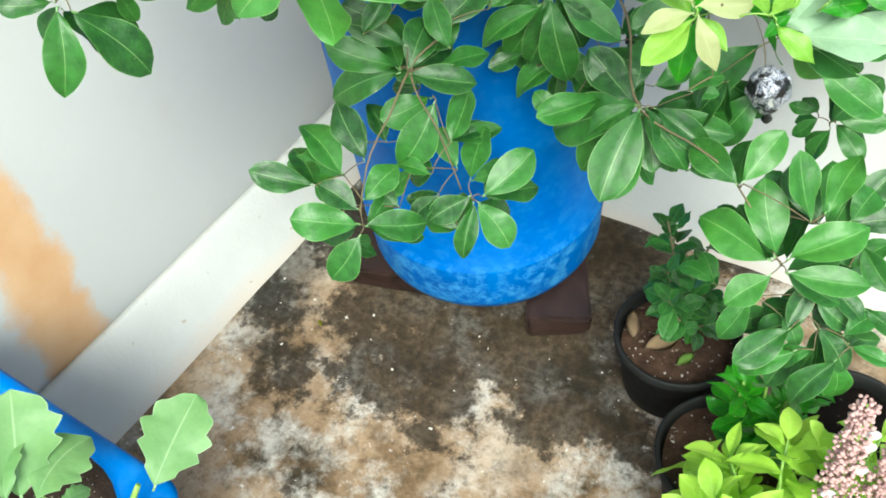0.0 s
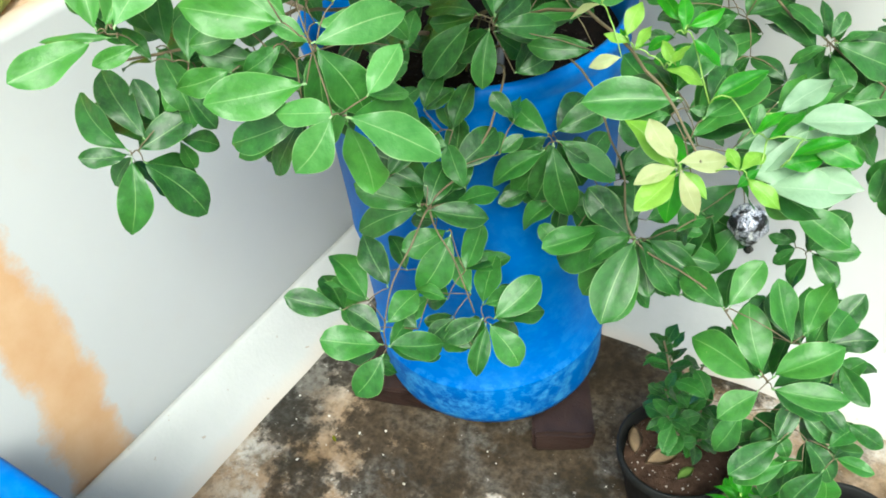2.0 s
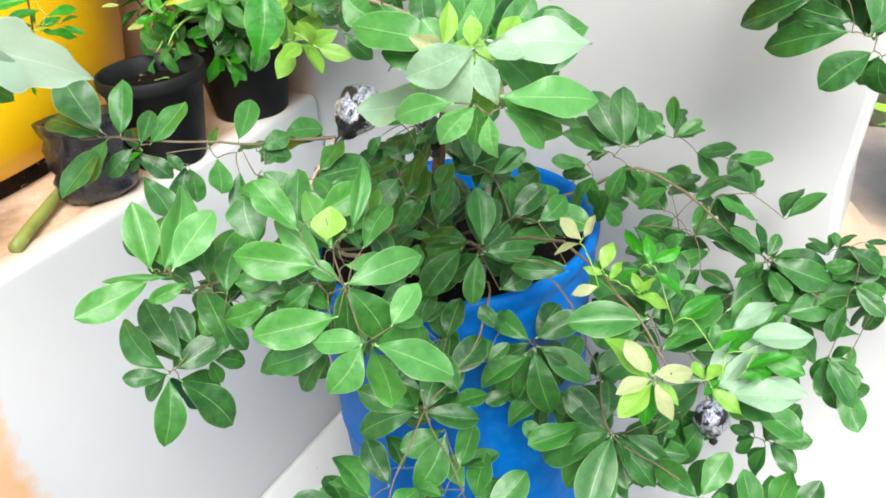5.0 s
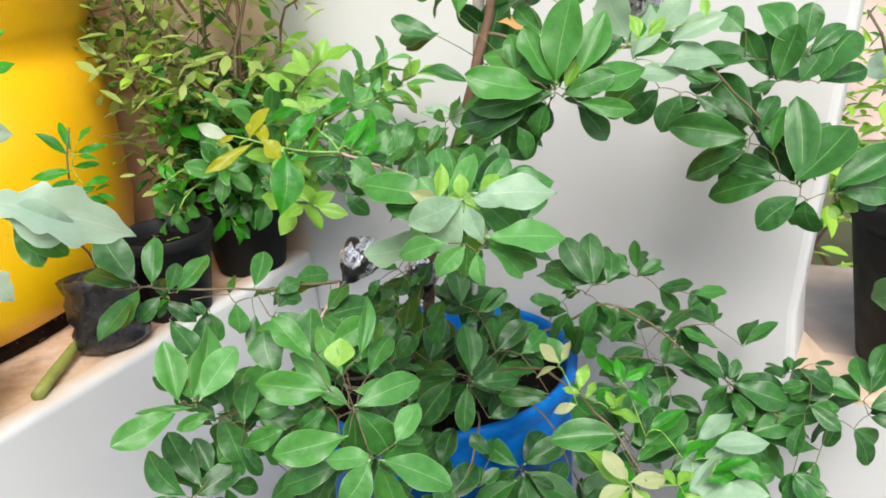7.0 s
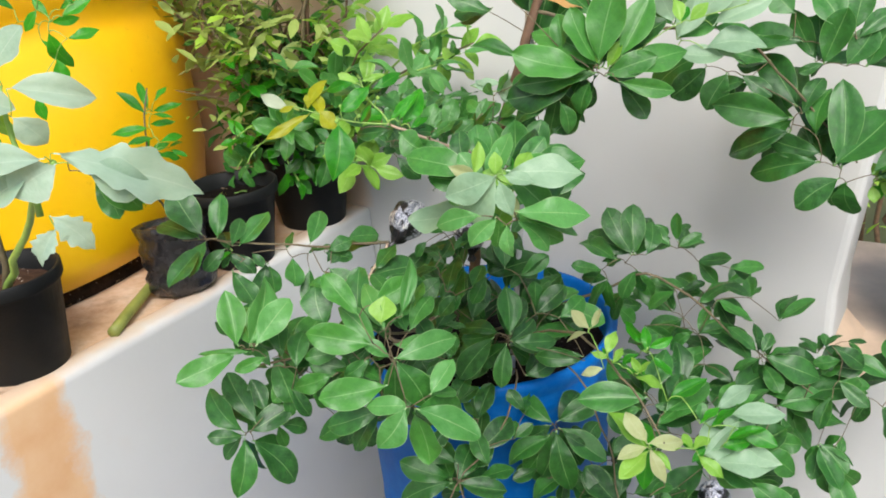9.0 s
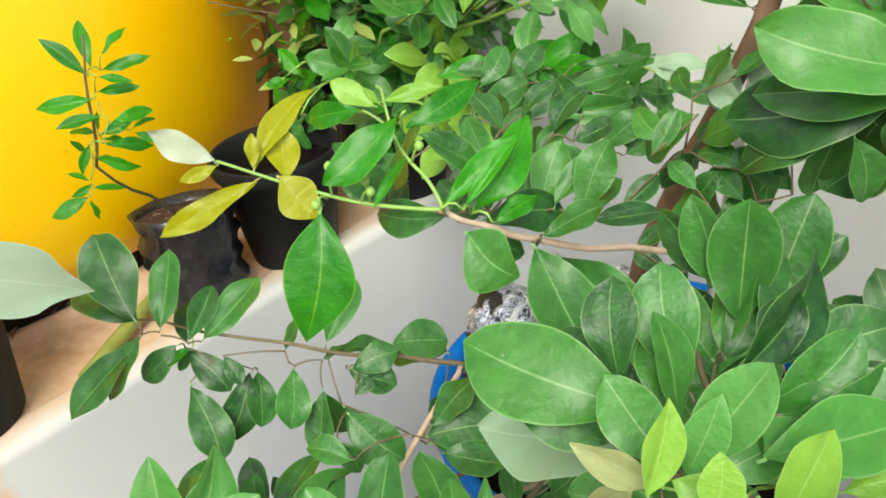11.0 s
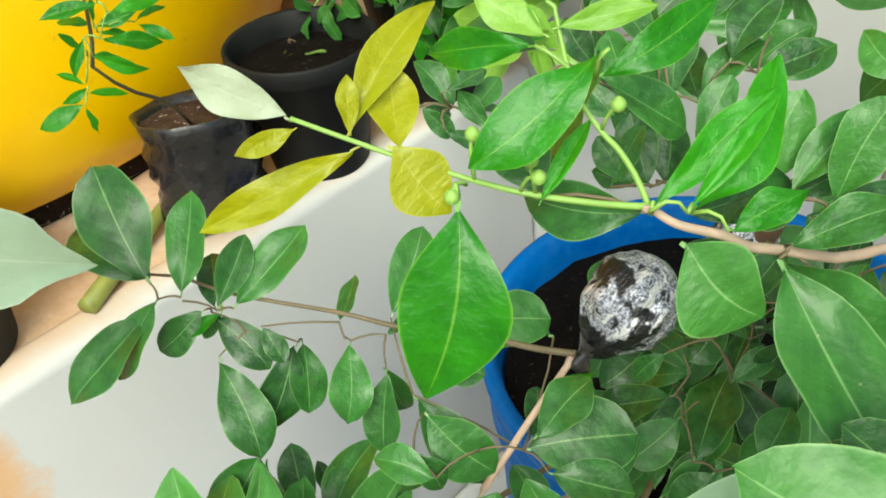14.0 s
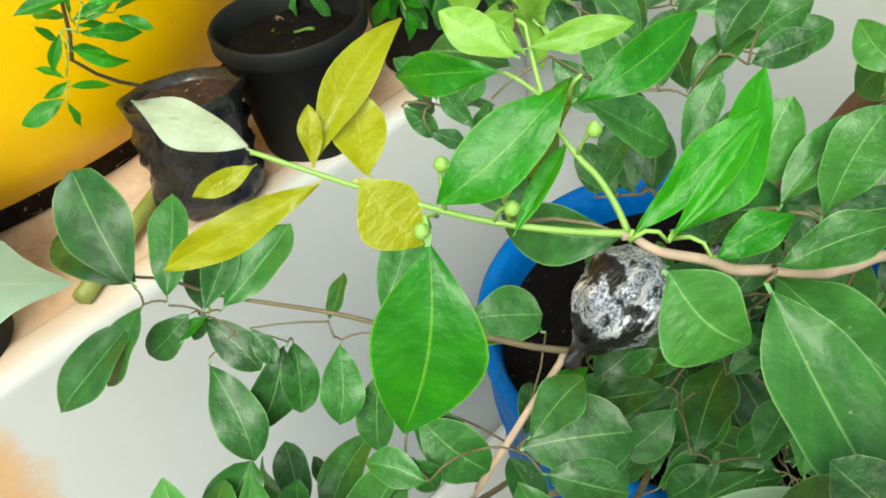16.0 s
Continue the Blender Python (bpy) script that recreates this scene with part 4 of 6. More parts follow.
spray(FAR_RIGHT, (0.284, 0.783, 0.609), "m", (-6.9, 5.7, -59, 6.8, 0.50), (-5.1, 3.9, 58, 7.1, 0.50), (-3.4, 0.4, -119, 7.7, 0.50), (0.2, 0.3, 61, 7.6, 0.50), (1.9, -3.2, -129, 7.5, 0.50), (5.5, -1.4, 58, 7.1, 0.50), (7.3, -4.9, 122, 6.8, 0.50), (4.0, 5.7, 53, 7.6, 0.50), (10.4, 5.6, 73, 6.2, 0.50), (-9.1, -5.0, -123, 7.0, 0.50), (-1.9, -6.8, 124, 7.0, 0.50), (-2.3, 6.6, -6, 6.2, 0.50), (8.3, 0.4, 116, 6.0, 0.50), (-7.1, -0.5, -62, 5.6, 0.50), (2.6, -7.6, -144, 6.6, 0.50), eye=FAR_EYE)
INNER = limb([(0.011, 0.931, 0.653), (0.030, 0.891, 0.742), (0.031, 0.811, 0.787)], 0.0019, 0.0009)
spray(INNER, (0.041, 0.882, 0.801), "m", (-2.3, 4.1, 83, 8.6), (-0.2, 4.6, 8, 5.3), (-3.0, 3.5, -130, 6.7), (-3.8, 2.2, -71, 8.4), (-5.4, -0.4, -46, 5.3), (4.2, -0.5, 76, 6.4), (5.4, -2.6, 81, 5.6), (2.1, -1.0, 50, 5.7), (-2.8, -2.7, -25, 5.5), (-6.9, -2.3, -121, 5.9), (3.9, -4.5, 95, 5.4), (8.2, -0.8, 121, 6.1))
spray(INNER, (-0.021, 0.868, 0.780), "m", (-3.7, -1.2, -56, 4.5), (-2.6, -3.4, -142, 4.0), (2.2, -3.3, -158, 5.0), (-3.2, 3.5, -71, 3.4), (7.0, 4.2, 52, 2.7))
TUFT = limb([(0.009, 0.908, 0.898), (0.014, 0.759, 0.997), (0.012, 0.609, 1.077), (0.009, 0.538, 1.099)], 0.0022, 0.0012)
spray(TUFT, (-0.004, 0.472, 1.085), "n", (0.3, -0.0, -139, 3.2, 0.50), (1.9, 0.4, 83, 5.6, 0.42), (2.0, -0.3, 126, 3.5, 0.50), (1.1, -0.7, 172, 2.5, 0.50), (-1.0, 0.1, -101, 3.9, 0.42), eye=FAR_EYE)
spray(TUFT, (0.001, 0.591, 1.054), "p", (-0.0, -0.0, -115, 7.7, 0.52), eye=NEAR_EYE)
spray(TUFT, (0.030, 0.641, 1.029), "h", (-0.7, 1.3, -57, 4.3, 0.58), (-0.5, 0.2, -78, 4.3, 0.52), (0.6, -2.2, -60, 4.7, 0.64), (-0.1, 1.4, 4, 4.2, 0.50), (0.6, 0.1, 21, 2.7, 0.60), (-0.5, 1.6, -1, 5.0, 0.45), (0.5, -1.1, 62, 2.3, 0.50), (-0.1, -1.6, -46, 2.2, 0.50), eye=NEAR_EYE)
spray(TUFT, (-0.003, 0.484, 1.117), "p", (0.5, -0.2, -137, 4.7, 0.55), (0.6, 0.0, -110, 4.6, 0.50), (1.1, -0.0, 107, 2.5, 0.50), (1.3, 0.4, 98, 6.0, 0.45), (0.6, -0.4, 157, 3.0, 0.50), eye=FAR_EYE)
spray(TUFT, (0.005, 0.553, 1.101), "m", (-2.5, 0.2, -10, 3.4, 0.50), (1.3, -0.1, 89, 6.6, 0.45), (2.2, -0.1, 43, 3.7, 0.50), (3.0, -0.2, 67, 4.5, 0.50), (-0.4, 0.1, -15, 4.0, 0.50), eye=FAR_EYE)
spray(TUFT, (0.006, 0.498, 1.108), "y", (1.0, -0.6, -58, 2.6, 0.55), (1.3, -0.6, 36, 2.9, 0.60), (-2.1, 0.5, 11, 2.8, 0.40), (-0.4, 0.5, 3, 1.8, 0.60))
spray(TUFT, (0.011, 0.509, 1.101), "b", (0.5, -0.8, 178, 2.1, 0.55), (1.0, -0.8, 117, 3.0, 0.42), (-2.8, 0.6, -137, 2.2, 0.40), (2.9, 0.4, 123, 1.1, 0.50), (-2.0, 0.5, -67, 2.8, 0.40))
spray(TUFT, (0.025, 0.532, 1.085), "y", (-0.8, -0.4, -154, 4.2, 0.60), (1.9, 0.5, 70, 2.5, 0.45), (-1.3, -0.1, -92, 2.3, 0.30))
spray(TUFT, (0.049, 0.655, 1.050), "m", (-0.9, 0.4, 1, 5.7, 0.50), (0.3, 0.4, 16, 5.9, 0.45), (0.5, -0.8, 21, 4.4, 0.55), (1.2, -1.7, 60, 5.1, 0.50), (-1.4, 1.6, -23, 4.8, 0.42))
ARCH = limb([(0.089, 0.795, 1.202), (0.188, 0.765, 1.179), (0.317, 0.803, 1.160), (0.402, 0.819, 1.083), (0.479, 0.792, 0.986)], 0.0028, 0.0015)
spray(ARCH, (0.246, 0.764, 1.161), "p", (-1.0, 1.8, -16, 6.3, 0.62), (-0.4, 0.1, 23, 5.6, 0.50), (1.5, 2.4, 51, 5.4, 0.50), (3.3, 1.5, 58, 6.3, 0.42), (2.4, -0.9, 79, 6.1, 0.50), (-0.5, -1.4, 90, 4.8, 0.50), eye=FAR_EYE)
spray(ARCH, (0.186, 0.706, 1.168), "y", (-4.4, -2.0, -1, 4.2, 0.35), (3.9, 2.4, -18, 2.5, 0.50), (10.4, 4.1, -7, 1.9, 0.50), (-3.6, -2.1, 24, 3.4, 0.35), (4.7, 2.5, 43, 2.4, 0.50), (-5.1, -1.5, -15, 2.8, 0.40), eye=FAR_EYE)
spray(ARCH, (0.440, 0.821, 1.127), "m", (1.9, 2.0, -37, 6.3, 0.62), (3.1, 1.9, 8, 4.8, 0.62), (-0.9, -1.8, -23, 6.5, 0.38), (-0.0, -2.1, 18, 6.5, 0.50), (3.4, 0.8, 48, 5.2, 0.38), (4.6, -2.4, 27, 7.1, 0.62), (2.5, -2.3, 29, 5.1, 0.60), (-2.4, 0.6, -70, 6.6, 0.50), (-3.6, 4.0, -54, 3.8, 0.80), (-3.6, 1.2, -99, 5.1, 0.32), (-0.0, -1.9, -114, 2.8, 0.40), eye=FAR_EYE)
spray(ARCH, (0.403, 0.812, 1.037), "m", (-11.5, 8.2, -119, 7.5, 0.52), (-10.7, 7.1, -134, 5.5, 0.58), (-8.2, 6.4, -157, 5.0, 0.62), (-6.5, 6.0, 123, 4.4, 0.42), (0.3, 2.2, -36, 7.8, 0.46), (1.0, 1.3, 20, 4.9, 0.42), (0.1, 0.8, -83, 9.2, 0.40), (-0.1, -0.7, -104, 8.0, 0.40), (3.6, -3.6, -71, 6.2, 0.42), (3.5, -4.5, -103, 8.1, 0.38), (2.7, -1.3, 5, 5.5, 0.48), (5.0, -4.9, 38, 8.9, 0.62), (5.9, -5.3, -3, 10.2, 0.36), (9.2, -5.7, 47, 8.5, 0.44), (10.0, -6.0, 86, 6.3, 0.60), (5.8, -6.3, -129, 5.8, 0.58), (6.6, -6.8, 174, 4.1, 0.72), (-5.7, 5.3, -94, 4.3, 0.50), (-3.1, 7.8, -76, 4.4, 0.50), eye=FAR_EYE)
spray(ARCH, (0.497, 0.784, 0.963), "y", (0.4, -0.0, 55, 2.2, 0.60), (0.7, -0.0, 124, 2.5, 0.60), (0.0, -0.5, 173, 2.1, 0.60), (0.4, 0.4, -16, 1.8, 0.60), eye=FAR_EYE)
spray(TRUNK, (0.141, 0.815, 1.229), "m", (-4.9, -6.5, 16, 7.4, 0.42), (-7.1, -8.3, -68, 5.7, 0.34), (-10.2, -2.8, -65, 5.3, 0.36), (-1.5, 2.9, 68, 6.6, 0.50), (1.5, 0.5, 52, 4.7, 0.50), (4.6, -1.4, 26, 5.1, 0.60), (3.4, 3.2, -13, 5.5, 0.50), (12.5, 4.6, 109, 4.3, 0.70), (10.6, 6.0, 43, 3.5, 0.60), (7.5, 2.6, 49, 4.0, 0.50), (9.3, 1.3, 54, 3.6, 0.40), (-5.4, 4.1, -40, 4.6, 0.50), (-6.8, 6.7, 55, 4.8, 0.50), (-3.7, -3.4, -46, 5.2, 0.50), (-2.2, 3.7, -13, 5.0, 0.50), (-4.2, -0.1, 45, 5.2, 0.50), (1.9, -4.0, -40, 4.6, 0.50), (-6.0, -10.0, 47, 4.9, 0.40))
spray(TRUNK, (0.118, 0.716, 1.161), "h", (1.8, -1.4, -76, 8.3, 0.42), (2.3, -1.1, -48, 7.8, 0.42), (2.3, -1.1, -26, 6.6, 0.42), (2.3, -0.7, 12, 8.2, 0.46), (4.6, -0.2, 23, 6.9, 0.42), (3.7, -1.6, 65, 7.4, 0.38), (4.4, -2.5, 101, 5.7, 0.32), (2.2, -1.5, -96, 8.4, 0.28), (2.9, -1.9, 71, 5.4, 0.42), (-8.2, 9.5, 24, 5.2, 0.50), (-7.0, 6.7, 0, 6.5, 0.45), (-1.4, 0.8, -17, 4.1, 0.50), eye=FAR_EYE)
spray(TRUNK, (0.113, 0.729, 1.139), "m", (1.4, -0.1, -103, 8.0, 0.46), (2.1, -0.5, -162, 3.5, 0.62), (-1.4, -1.7, -121, 5.3, 0.40), (-1.1, -2.5, 159, 3.4, 0.50), (-2.4, -0.1, 111, 5.6, 0.40), (1.1, 4.2, -103, 4.9, 0.50), (5.6, 3.0, 57, 4.9, 0.50), eye=FAR_EYE)
spray(TRUNK, (0.159, 0.800, 1.252), "d", (6.0, 3.9, -123, 3.1), (-5.6, -3.9, 102, 4.1), eye=FAR_EYE)
spray(TRUNK, (0.162, 0.861, 1.260), "m", (-10.1, 1.1, -47, 4.2), (-8.5, 0.1, 46, 5.3), (-2.6, 0.3, -13, 5.2), (-0.2, -1.6, 70, 3.7), (5.8, 0.2, 38, 4.8), (6.5, -1.5, 118, 4.5), (9.4, 2.3, 63, 3.0), (-10.3, -1.3, -84, 4.2), (1.1, 2.3, -51, 3.0), (3.6, 2.9, -159, 3.3), (11.5, -1.2, 107, 4.2), (-3.8, -3.7, 75, 4.5), eye=FAR_EYE)

spray(FRONT, (-0.114, 0.582, 0.906), "h", (-1.0, 1.1, -72, 6.5, 0.45), (-0.2, -3.3, -93, 6.8, 0.45), (1.0, -0.9, 152, 5.6, 0.50), (-2.0, 4.2, -30, 5.5, 0.42), (2.8, 1.8, 38, 4.4, 0.45), (-0.4, 5.1, 64, 4.7, 0.50))
spray(FRONT, (-0.123, 0.601, 0.878), "m", (-0.4, -4.4, -93, 5.8, 0.42), (-5.2, 5.4, 3, 4.0, 0.75), (-1.6, 0.8, -151, 3.9, 0.45), (-0.7, 1.2, -112, 3.4, 0.45), (6.2, 0.7, -18, 4.5, 0.45))
spray(FRONT, (-0.104, 0.565, 0.899), "n", (-0.1, 0.8, 81, 6.4, 0.38), (3.0, -3.4, 46, 4.0, 0.55), (0.9, -4.3, -70, 4.1, 0.50), (0.4, -4.2, -134, 4.6, 0.55), (1.4, 4.9, 18, 5.7, 0.25), (-0.4, 3.8, -25, 5.4, 0.34))
spray(FRONT, (-0.090, 0.543, 0.862), "n", (0.2, -0.1, 121, 6.9, 0.42))
spray(FRONT, (-0.114, 0.584, 0.939), "y", (-0.0, -0.1, 11, 2.8, 0.90))
spray(LEFT, (-0.270, 0.648, 0.892), "h", (-0.6, 0.4, -1, 6.1, 0.45), (-1.1, -0.2, -100, 6.5, 0.40), (1.9, -1.4, -99, 3.5, 0.40))
spray(LEFT, (-0.254, 0.621, 0.908), "n", (-0.4, 0.1, 30, 7.3, 0.42), (0.1, -0.0, 50, 6.1, 0.45))
spray(LEFT, (-0.262, 0.646, 0.890), "h", (-0.0, -0.1, -73, 5.4, 0.14))
spray(LEFT, (-0.235, 0.669, 0.852), "m", (-0.9, 1.4, 170, 5.4, 0.50), (0.3, -2.6, 155, 3.6, 0.50), (0.0, 1.1, 6, 5.4, 0.40), (1.2, -0.4, 24, 4.3, 0.50), (-1.5, 0.4, -25, 3.5, 0.40))
spray(LEFT, (-0.289, 0.655, 0.779), "m", (1.3, 0.6, -13, 6.8, 0.38), (-0.3, 0.2, -29, 6.3, 0.42), (-0.2, -0.2, -74, 4.0, 0.40), (-0.3, -0.4, -158, 6.2, 0.42), (0.5, -1.0, 145, 6.5, 0.48), (0.4, 0.0, 76, 5.2, 0.52), (4.0, -0.2, 117, 3.5, 0.50), (2.9, 1.6, -12, 4.1, 0.50))
spray(HANG, (-0.054, 0.756, 0.604), "m", (-0.2, 0.0, -63, 7.1, 0.40), (-0.2, -0.3, -100, 7.4, 0.42), (0.4, -0.1, 35, 5.1, 0.60), (0.5, -0.5, 102, 6.2, 0.45), (3.3, -0.2, 68, 4.6, 0.50), (0.8, 2.0, -59, 6.3, 0.38))
spray(HANG, (-0.025, 0.738, 0.564), "m", (-0.4, 1.3, -105, 5.3, 0.55), (-0.1, 1.0, -144, 7.1, 0.48), (0.9, -3.3, 30, 5.3, 0.60), (-1.3, -6.2, -66, 3.7, 0.45))
spray(HANG, (0.004, 0.701, 0.478), "m", (-0.5, 1.5, 17, 5.4, 0.60), (0.6, -0.2, 50, 6.6, 0.52), (0.1, -0.7, 147, 5.3, 0.55), (-0.3, -0.6, -168, 5.9, 0.36), (-0.5, 0.0, -119, 4.9, 0.52))
spray(LOW, (-0.109, 0.653, 0.504), "m", (-0.9, 5.1, -28, 6.4, 0.50), (1.4, 5.9, -11, 6.0, 0.50), (-3.8, 4.5, -68, 5.9, 0.45), (-0.0, 1.4, -48, 4.4, 0.55), (0.4, 2.3, 61, 4.6, 0.60), (-0.3, 0.1, -74, 6.4, 0.52), (-0.4, -0.9, -131, 5.4, 0.55), (0.1, -0.2, 94, 6.1, 0.48))
spray(HANG, (0.095, 0.810, 0.637), "m", (-0.2, 0.1, -45, 6.8, 0.38), (0.3, 0.5, 65, 6.0, 0.48), (-0.5, 0.0, -117, 4.1, 0.52), (-0.8, -1.4, -121, 6.6, 0.42), (0.1, -0.6, 166, 8.2, 0.40), (0.4, -0.3, 123, 7.5, 0.42), (1.1, -1.0, 122, 3.3, 0.45))
spray(HANG, (0.082, 0.809, 0.548), "m", (2.4, 0.6, -124, 5.6, 0.50), (-1.3, 1.4, -115, 3.8, 0.50), (3.4, 1.3, 151, 3.9, 0.50))
spray(RIGHT, (0.171, 0.730, 0.544), "m", (-0.2, 0.3, -45, 7.0, 0.48), (-3.1, 1.3, -118, 7.0, 0.45), (-0.5, -0.0, -124, 4.8, 0.65), (0.3, -0.3, -163, 8.8, 0.40), (0.5, -0.3, 142, 6.7, 0.42), (0.8, -0.1, 102, 8.3, 0.34), (8.2, 3.3, -133, 5.3, 0.60))
spray(RIGHT, (0.273, 0.571, 0.478), "h", (-0.8, 0.1, -77, 7.7, 0.46), (-0.6, 0.3, -21, 7.1, 0.48), (0.4, 0.5, 44, 7.0, 0.50), (0.6, -0.6, 81, 6.8, 0.38), (-0.5, -1.0, -143, 4.8, 0.55))
spray(RIGHT, (0.246, 0.633, 0.520), "h", (-0.2, 0.1, -52, 5.9, 0.48), (0.2, 0.4, 25, 5.6, 0.48), (6.7, -1.9, -27, 6.2, 0.48), (7.6, -0.9, 22, 5.7, 0.48))
spray(INNER, (0.036, 0.799, 0.790), "m", (0.3, 0.2, -2, 6.2, 0.50), (-1.9, 0.1, -136, 7.1, 0.42), (0.2, -0.6, 88, 5.6, 0.38), (9.8, -3.7, -80, 6.2, 0.32), (-1.1, 0.5, -69, 5.3, 0.40), (-0.3, -0.8, -171, 5.7, 0.40))
spray(UPPER, (-0.179, 0.645, 1.155), "u", (-0.0, 0.0, -50, 3.0, 0.38), eye=NEAR_EYE, joined=False)
spray(UPPER, (-0.160, 0.644, 1.149), "o", (-1.6, 0.6, -106, 1.6, 0.34), (-0.1, -0.1, -109, 4.8, 0.20), (-0.4, 0.2, 38, 4.3, 0.24), (1.0, -0.4, 1, 2.2, 0.60), (-0.3, 0.2, 6, 1.5, 0.36), (0.6, -0.2, 142, 2.3, 0.68), eye=NEAR_EYE, joined=False)
spray(UPPER, (-0.135, 0.638, 1.136), "g", (-0.0, -0.1, -165, 5.1, 0.50), eye=NEAR_EYE)
spray(SIDE, (-0.102, 0.650, 1.161), "g", (0.5, 0.9, -130, 4.2, 0.36), (0.2, 0.2, 58, 3.5, 0.30), (-1.3, 1.0, -97, 3.0, 0.32), eye=NEAR_EYE)
spray(UPPER, (-0.114, 0.637, 1.136), "g", (-0.0, -0.2, 29, 2.6, 0.20), eye=NEAR_EYE)
spray(SIDE, (-0.112, 0.664, 1.169), "y", (-0.0, -0.1, -57, 2.2, 0.42), (0.1, 0.1, 79, 2.6, 0.26), (0.2, -0.1, -47, 1.1, 0.30), eye=NEAR_EYE)
spray(UPPER, (-0.114, 0.657, 1.122), "m", (0.0, -0.0, -22, 2.4, 0.70), (2.9, -0.5, -82, 3.5, 0.42), eye=NEAR_EYE)
spray(BOUGH, (-0.085, 0.641, 1.128), "g", (-0.0, 0.1, 41, 4.2, 0.22), (1.0, 0.1, 36, 4.4, 0.36), (0.9, 0.1, 32, 3.6, 0.16), (2.0, -0.3, 62, 2.1, 0.46), eye=NEAR_EYE)
spray(BOUGH, (-0.077, 0.638, 1.121), "h", (-0.0, 0.0, 127, 2.7, 0.90), eye=NEAR_EYE)
spray(BOUGH, (-0.048, 0.650, 1.106), "h", (-0.0, -0.0, 146, 5.7, 0.50), (0.1, 0.4, 62, 3.1, 0.42), eye=NEAR_EYE)
spray(BOUGH, (-0.038, 0.675, 1.109), "h", (-1.2, -0.2, 11, 3.3, 0.50), (-0.3, 0.0, 20, 3.2, 0.36), (0.8, -0.2, 19, 3.5, 0.46), (-1.9, -0.4, -2, 3.0, 0.34), eye=NEAR_EYE)
spray(BOUGH, (-0.077, 0.706, 1.094), "m", (-0.2, -0.2, -19, 2.5, 0.50), (0.4, -0.2, -5, 2.3, 0.55), (-0.7, -0.2, -41, 2.0, 0.50), (1.2, 1.2, 21, 2.5, 0.40), (-1.5, -0.3, 22, 2.2, 0.40), eye=NEAR_EYE)
spray(BOUGH, (-0.067, 0.797, 1.090), "m", (-1.1, -1.5, -27, 3.1, 0.50), (0.3, -1.2, 4, 3.1, 0.50), (1.5, -1.4, 32, 3.3, 0.42), (-0.5, 0.5, -36, 3.1, 0.50), (2.5, 0.3, 26, 3.3, 0.50), (3.7, -0.1, 67, 2.5, 0.55), (4.2, 1.5, -39, 2.8, 0.50), (0.6, 1.4, 38, 2.6, 0.40), (-4.3, 0.1, 135, 3.0, 0.50), (-6.7, -1.7, -160, 2.7, 0.50), eye=NEAR_EYE)
spray(BOUGH, (-0.150, 0.793, 1.074), "m", (-1.0, 0.1, -33, 2.5, 0.50), (-0.3, -0.2, 40, 2.1, 0.50), (-1.3, -0.9, 121, 1.7, 0.50), (0.7, -1.1, -32, 2.2, 0.40), (-1.2, 0.8, 55, 2.0, 0.40), (-2.4, 0.2, 136, 1.9, 0.45), eye=NEAR_EYE)
spray(BOUGH, (-0.017, 0.794, 0.906), "m", (0.1, -0.1, -163, 5.8, 0.50), (0.5, 2.0, -66, 2.1, 0.40), (3.2, -1.7, -151, 3.6, 0.50), (-2.3, -7.5, 32, 3.5, 0.50), (-1.8, 1.5, -71, 2.5, 0.50), (0.4, 2.9, -170, 2.7, 0.45), (4.5, 4.1, 125, 3.3, 0.50), (3.0, 5.0, 124, 3.4, 0.40), eye=NEAR_EYE)
spray(LONG, (-0.128, 0.729, 0.916), "m", (-0.1, -0.1, 83, 5.7, 0.60), (1.7, 5.5, -76, 4.1, 0.62), (-6.8, 6.9, 19, 5.1, 0.42), (-5.6, 2.8, 139, 5.4, 0.42), eye=NEAR_EYE)
spray(LONG, (-0.122, 0.752, 0.911), "g", (0.0, -0.0, 54, 3.6, 0.38), eye=NEAR_EYE)

spray(INNER, (0.040, 0.834, 0.766), "m", (-7.3, 4.9, 18, 5.0, 0.55), (-4.8, 2.9, 15, 5.5, 0.50), (0.0, 0.1, 2, 6.8, 0.50), (-2.3, 0.9, -142, 7.8, 0.45), (-0.1, -0.7, 87, 6.3, 0.40), (9.9, -2.8, -83, 6.6, 0.30), (0.1, 9.8, -4, 5.6, 0.50), (-9.8, 2.1, 30, 4.8, 0.50), (2.1, 8.5, 57, 4.7, 0.45), (3.9, 3.3, 51, 5.2, 0.50), (6.9, 2.6, 53, 4.7, 0.50), (-8.0, 10.8, -58, 4.3, 0.50), (-10.1, 6.8, -48, 4.9, 0.50), (-3.3, 0.9, -46, 4.7, 0.50), (1.9, -5.0, 66, 4.5, 0.45))
spray(INNER, (-0.015, 0.921, 0.724), "m", (-5.3, -1.6, 27, 6.2, 0.50), (-1.8, -2.7, -38, 5.1, 0.50), (7.6, 2.8, 55, 4.4, 0.50), (2.3, 7.0, -74, 4.4, 0.50), (10.1, -1.2, 70, 4.9, 0.50), (4.8, 3.8, -14, 6.2, 0.50), (12.5, 0.0, -20, 4.9, 0.50), (-5.0, -5.3, -27, 5.2, 0.50), (-7.7, 2.4, 36, 5.8, 0.50), (15.4, 6.3, -39, 4.1, 0.50), (17.6, -0.6, -39, 4.1, 0.40), (0.2, -4.4, 46, 5.7, 0.50), (-7.9, 6.7, 57, 5.6, 0.50), (9.5, 6.2, -17, 5.5, 0.50))
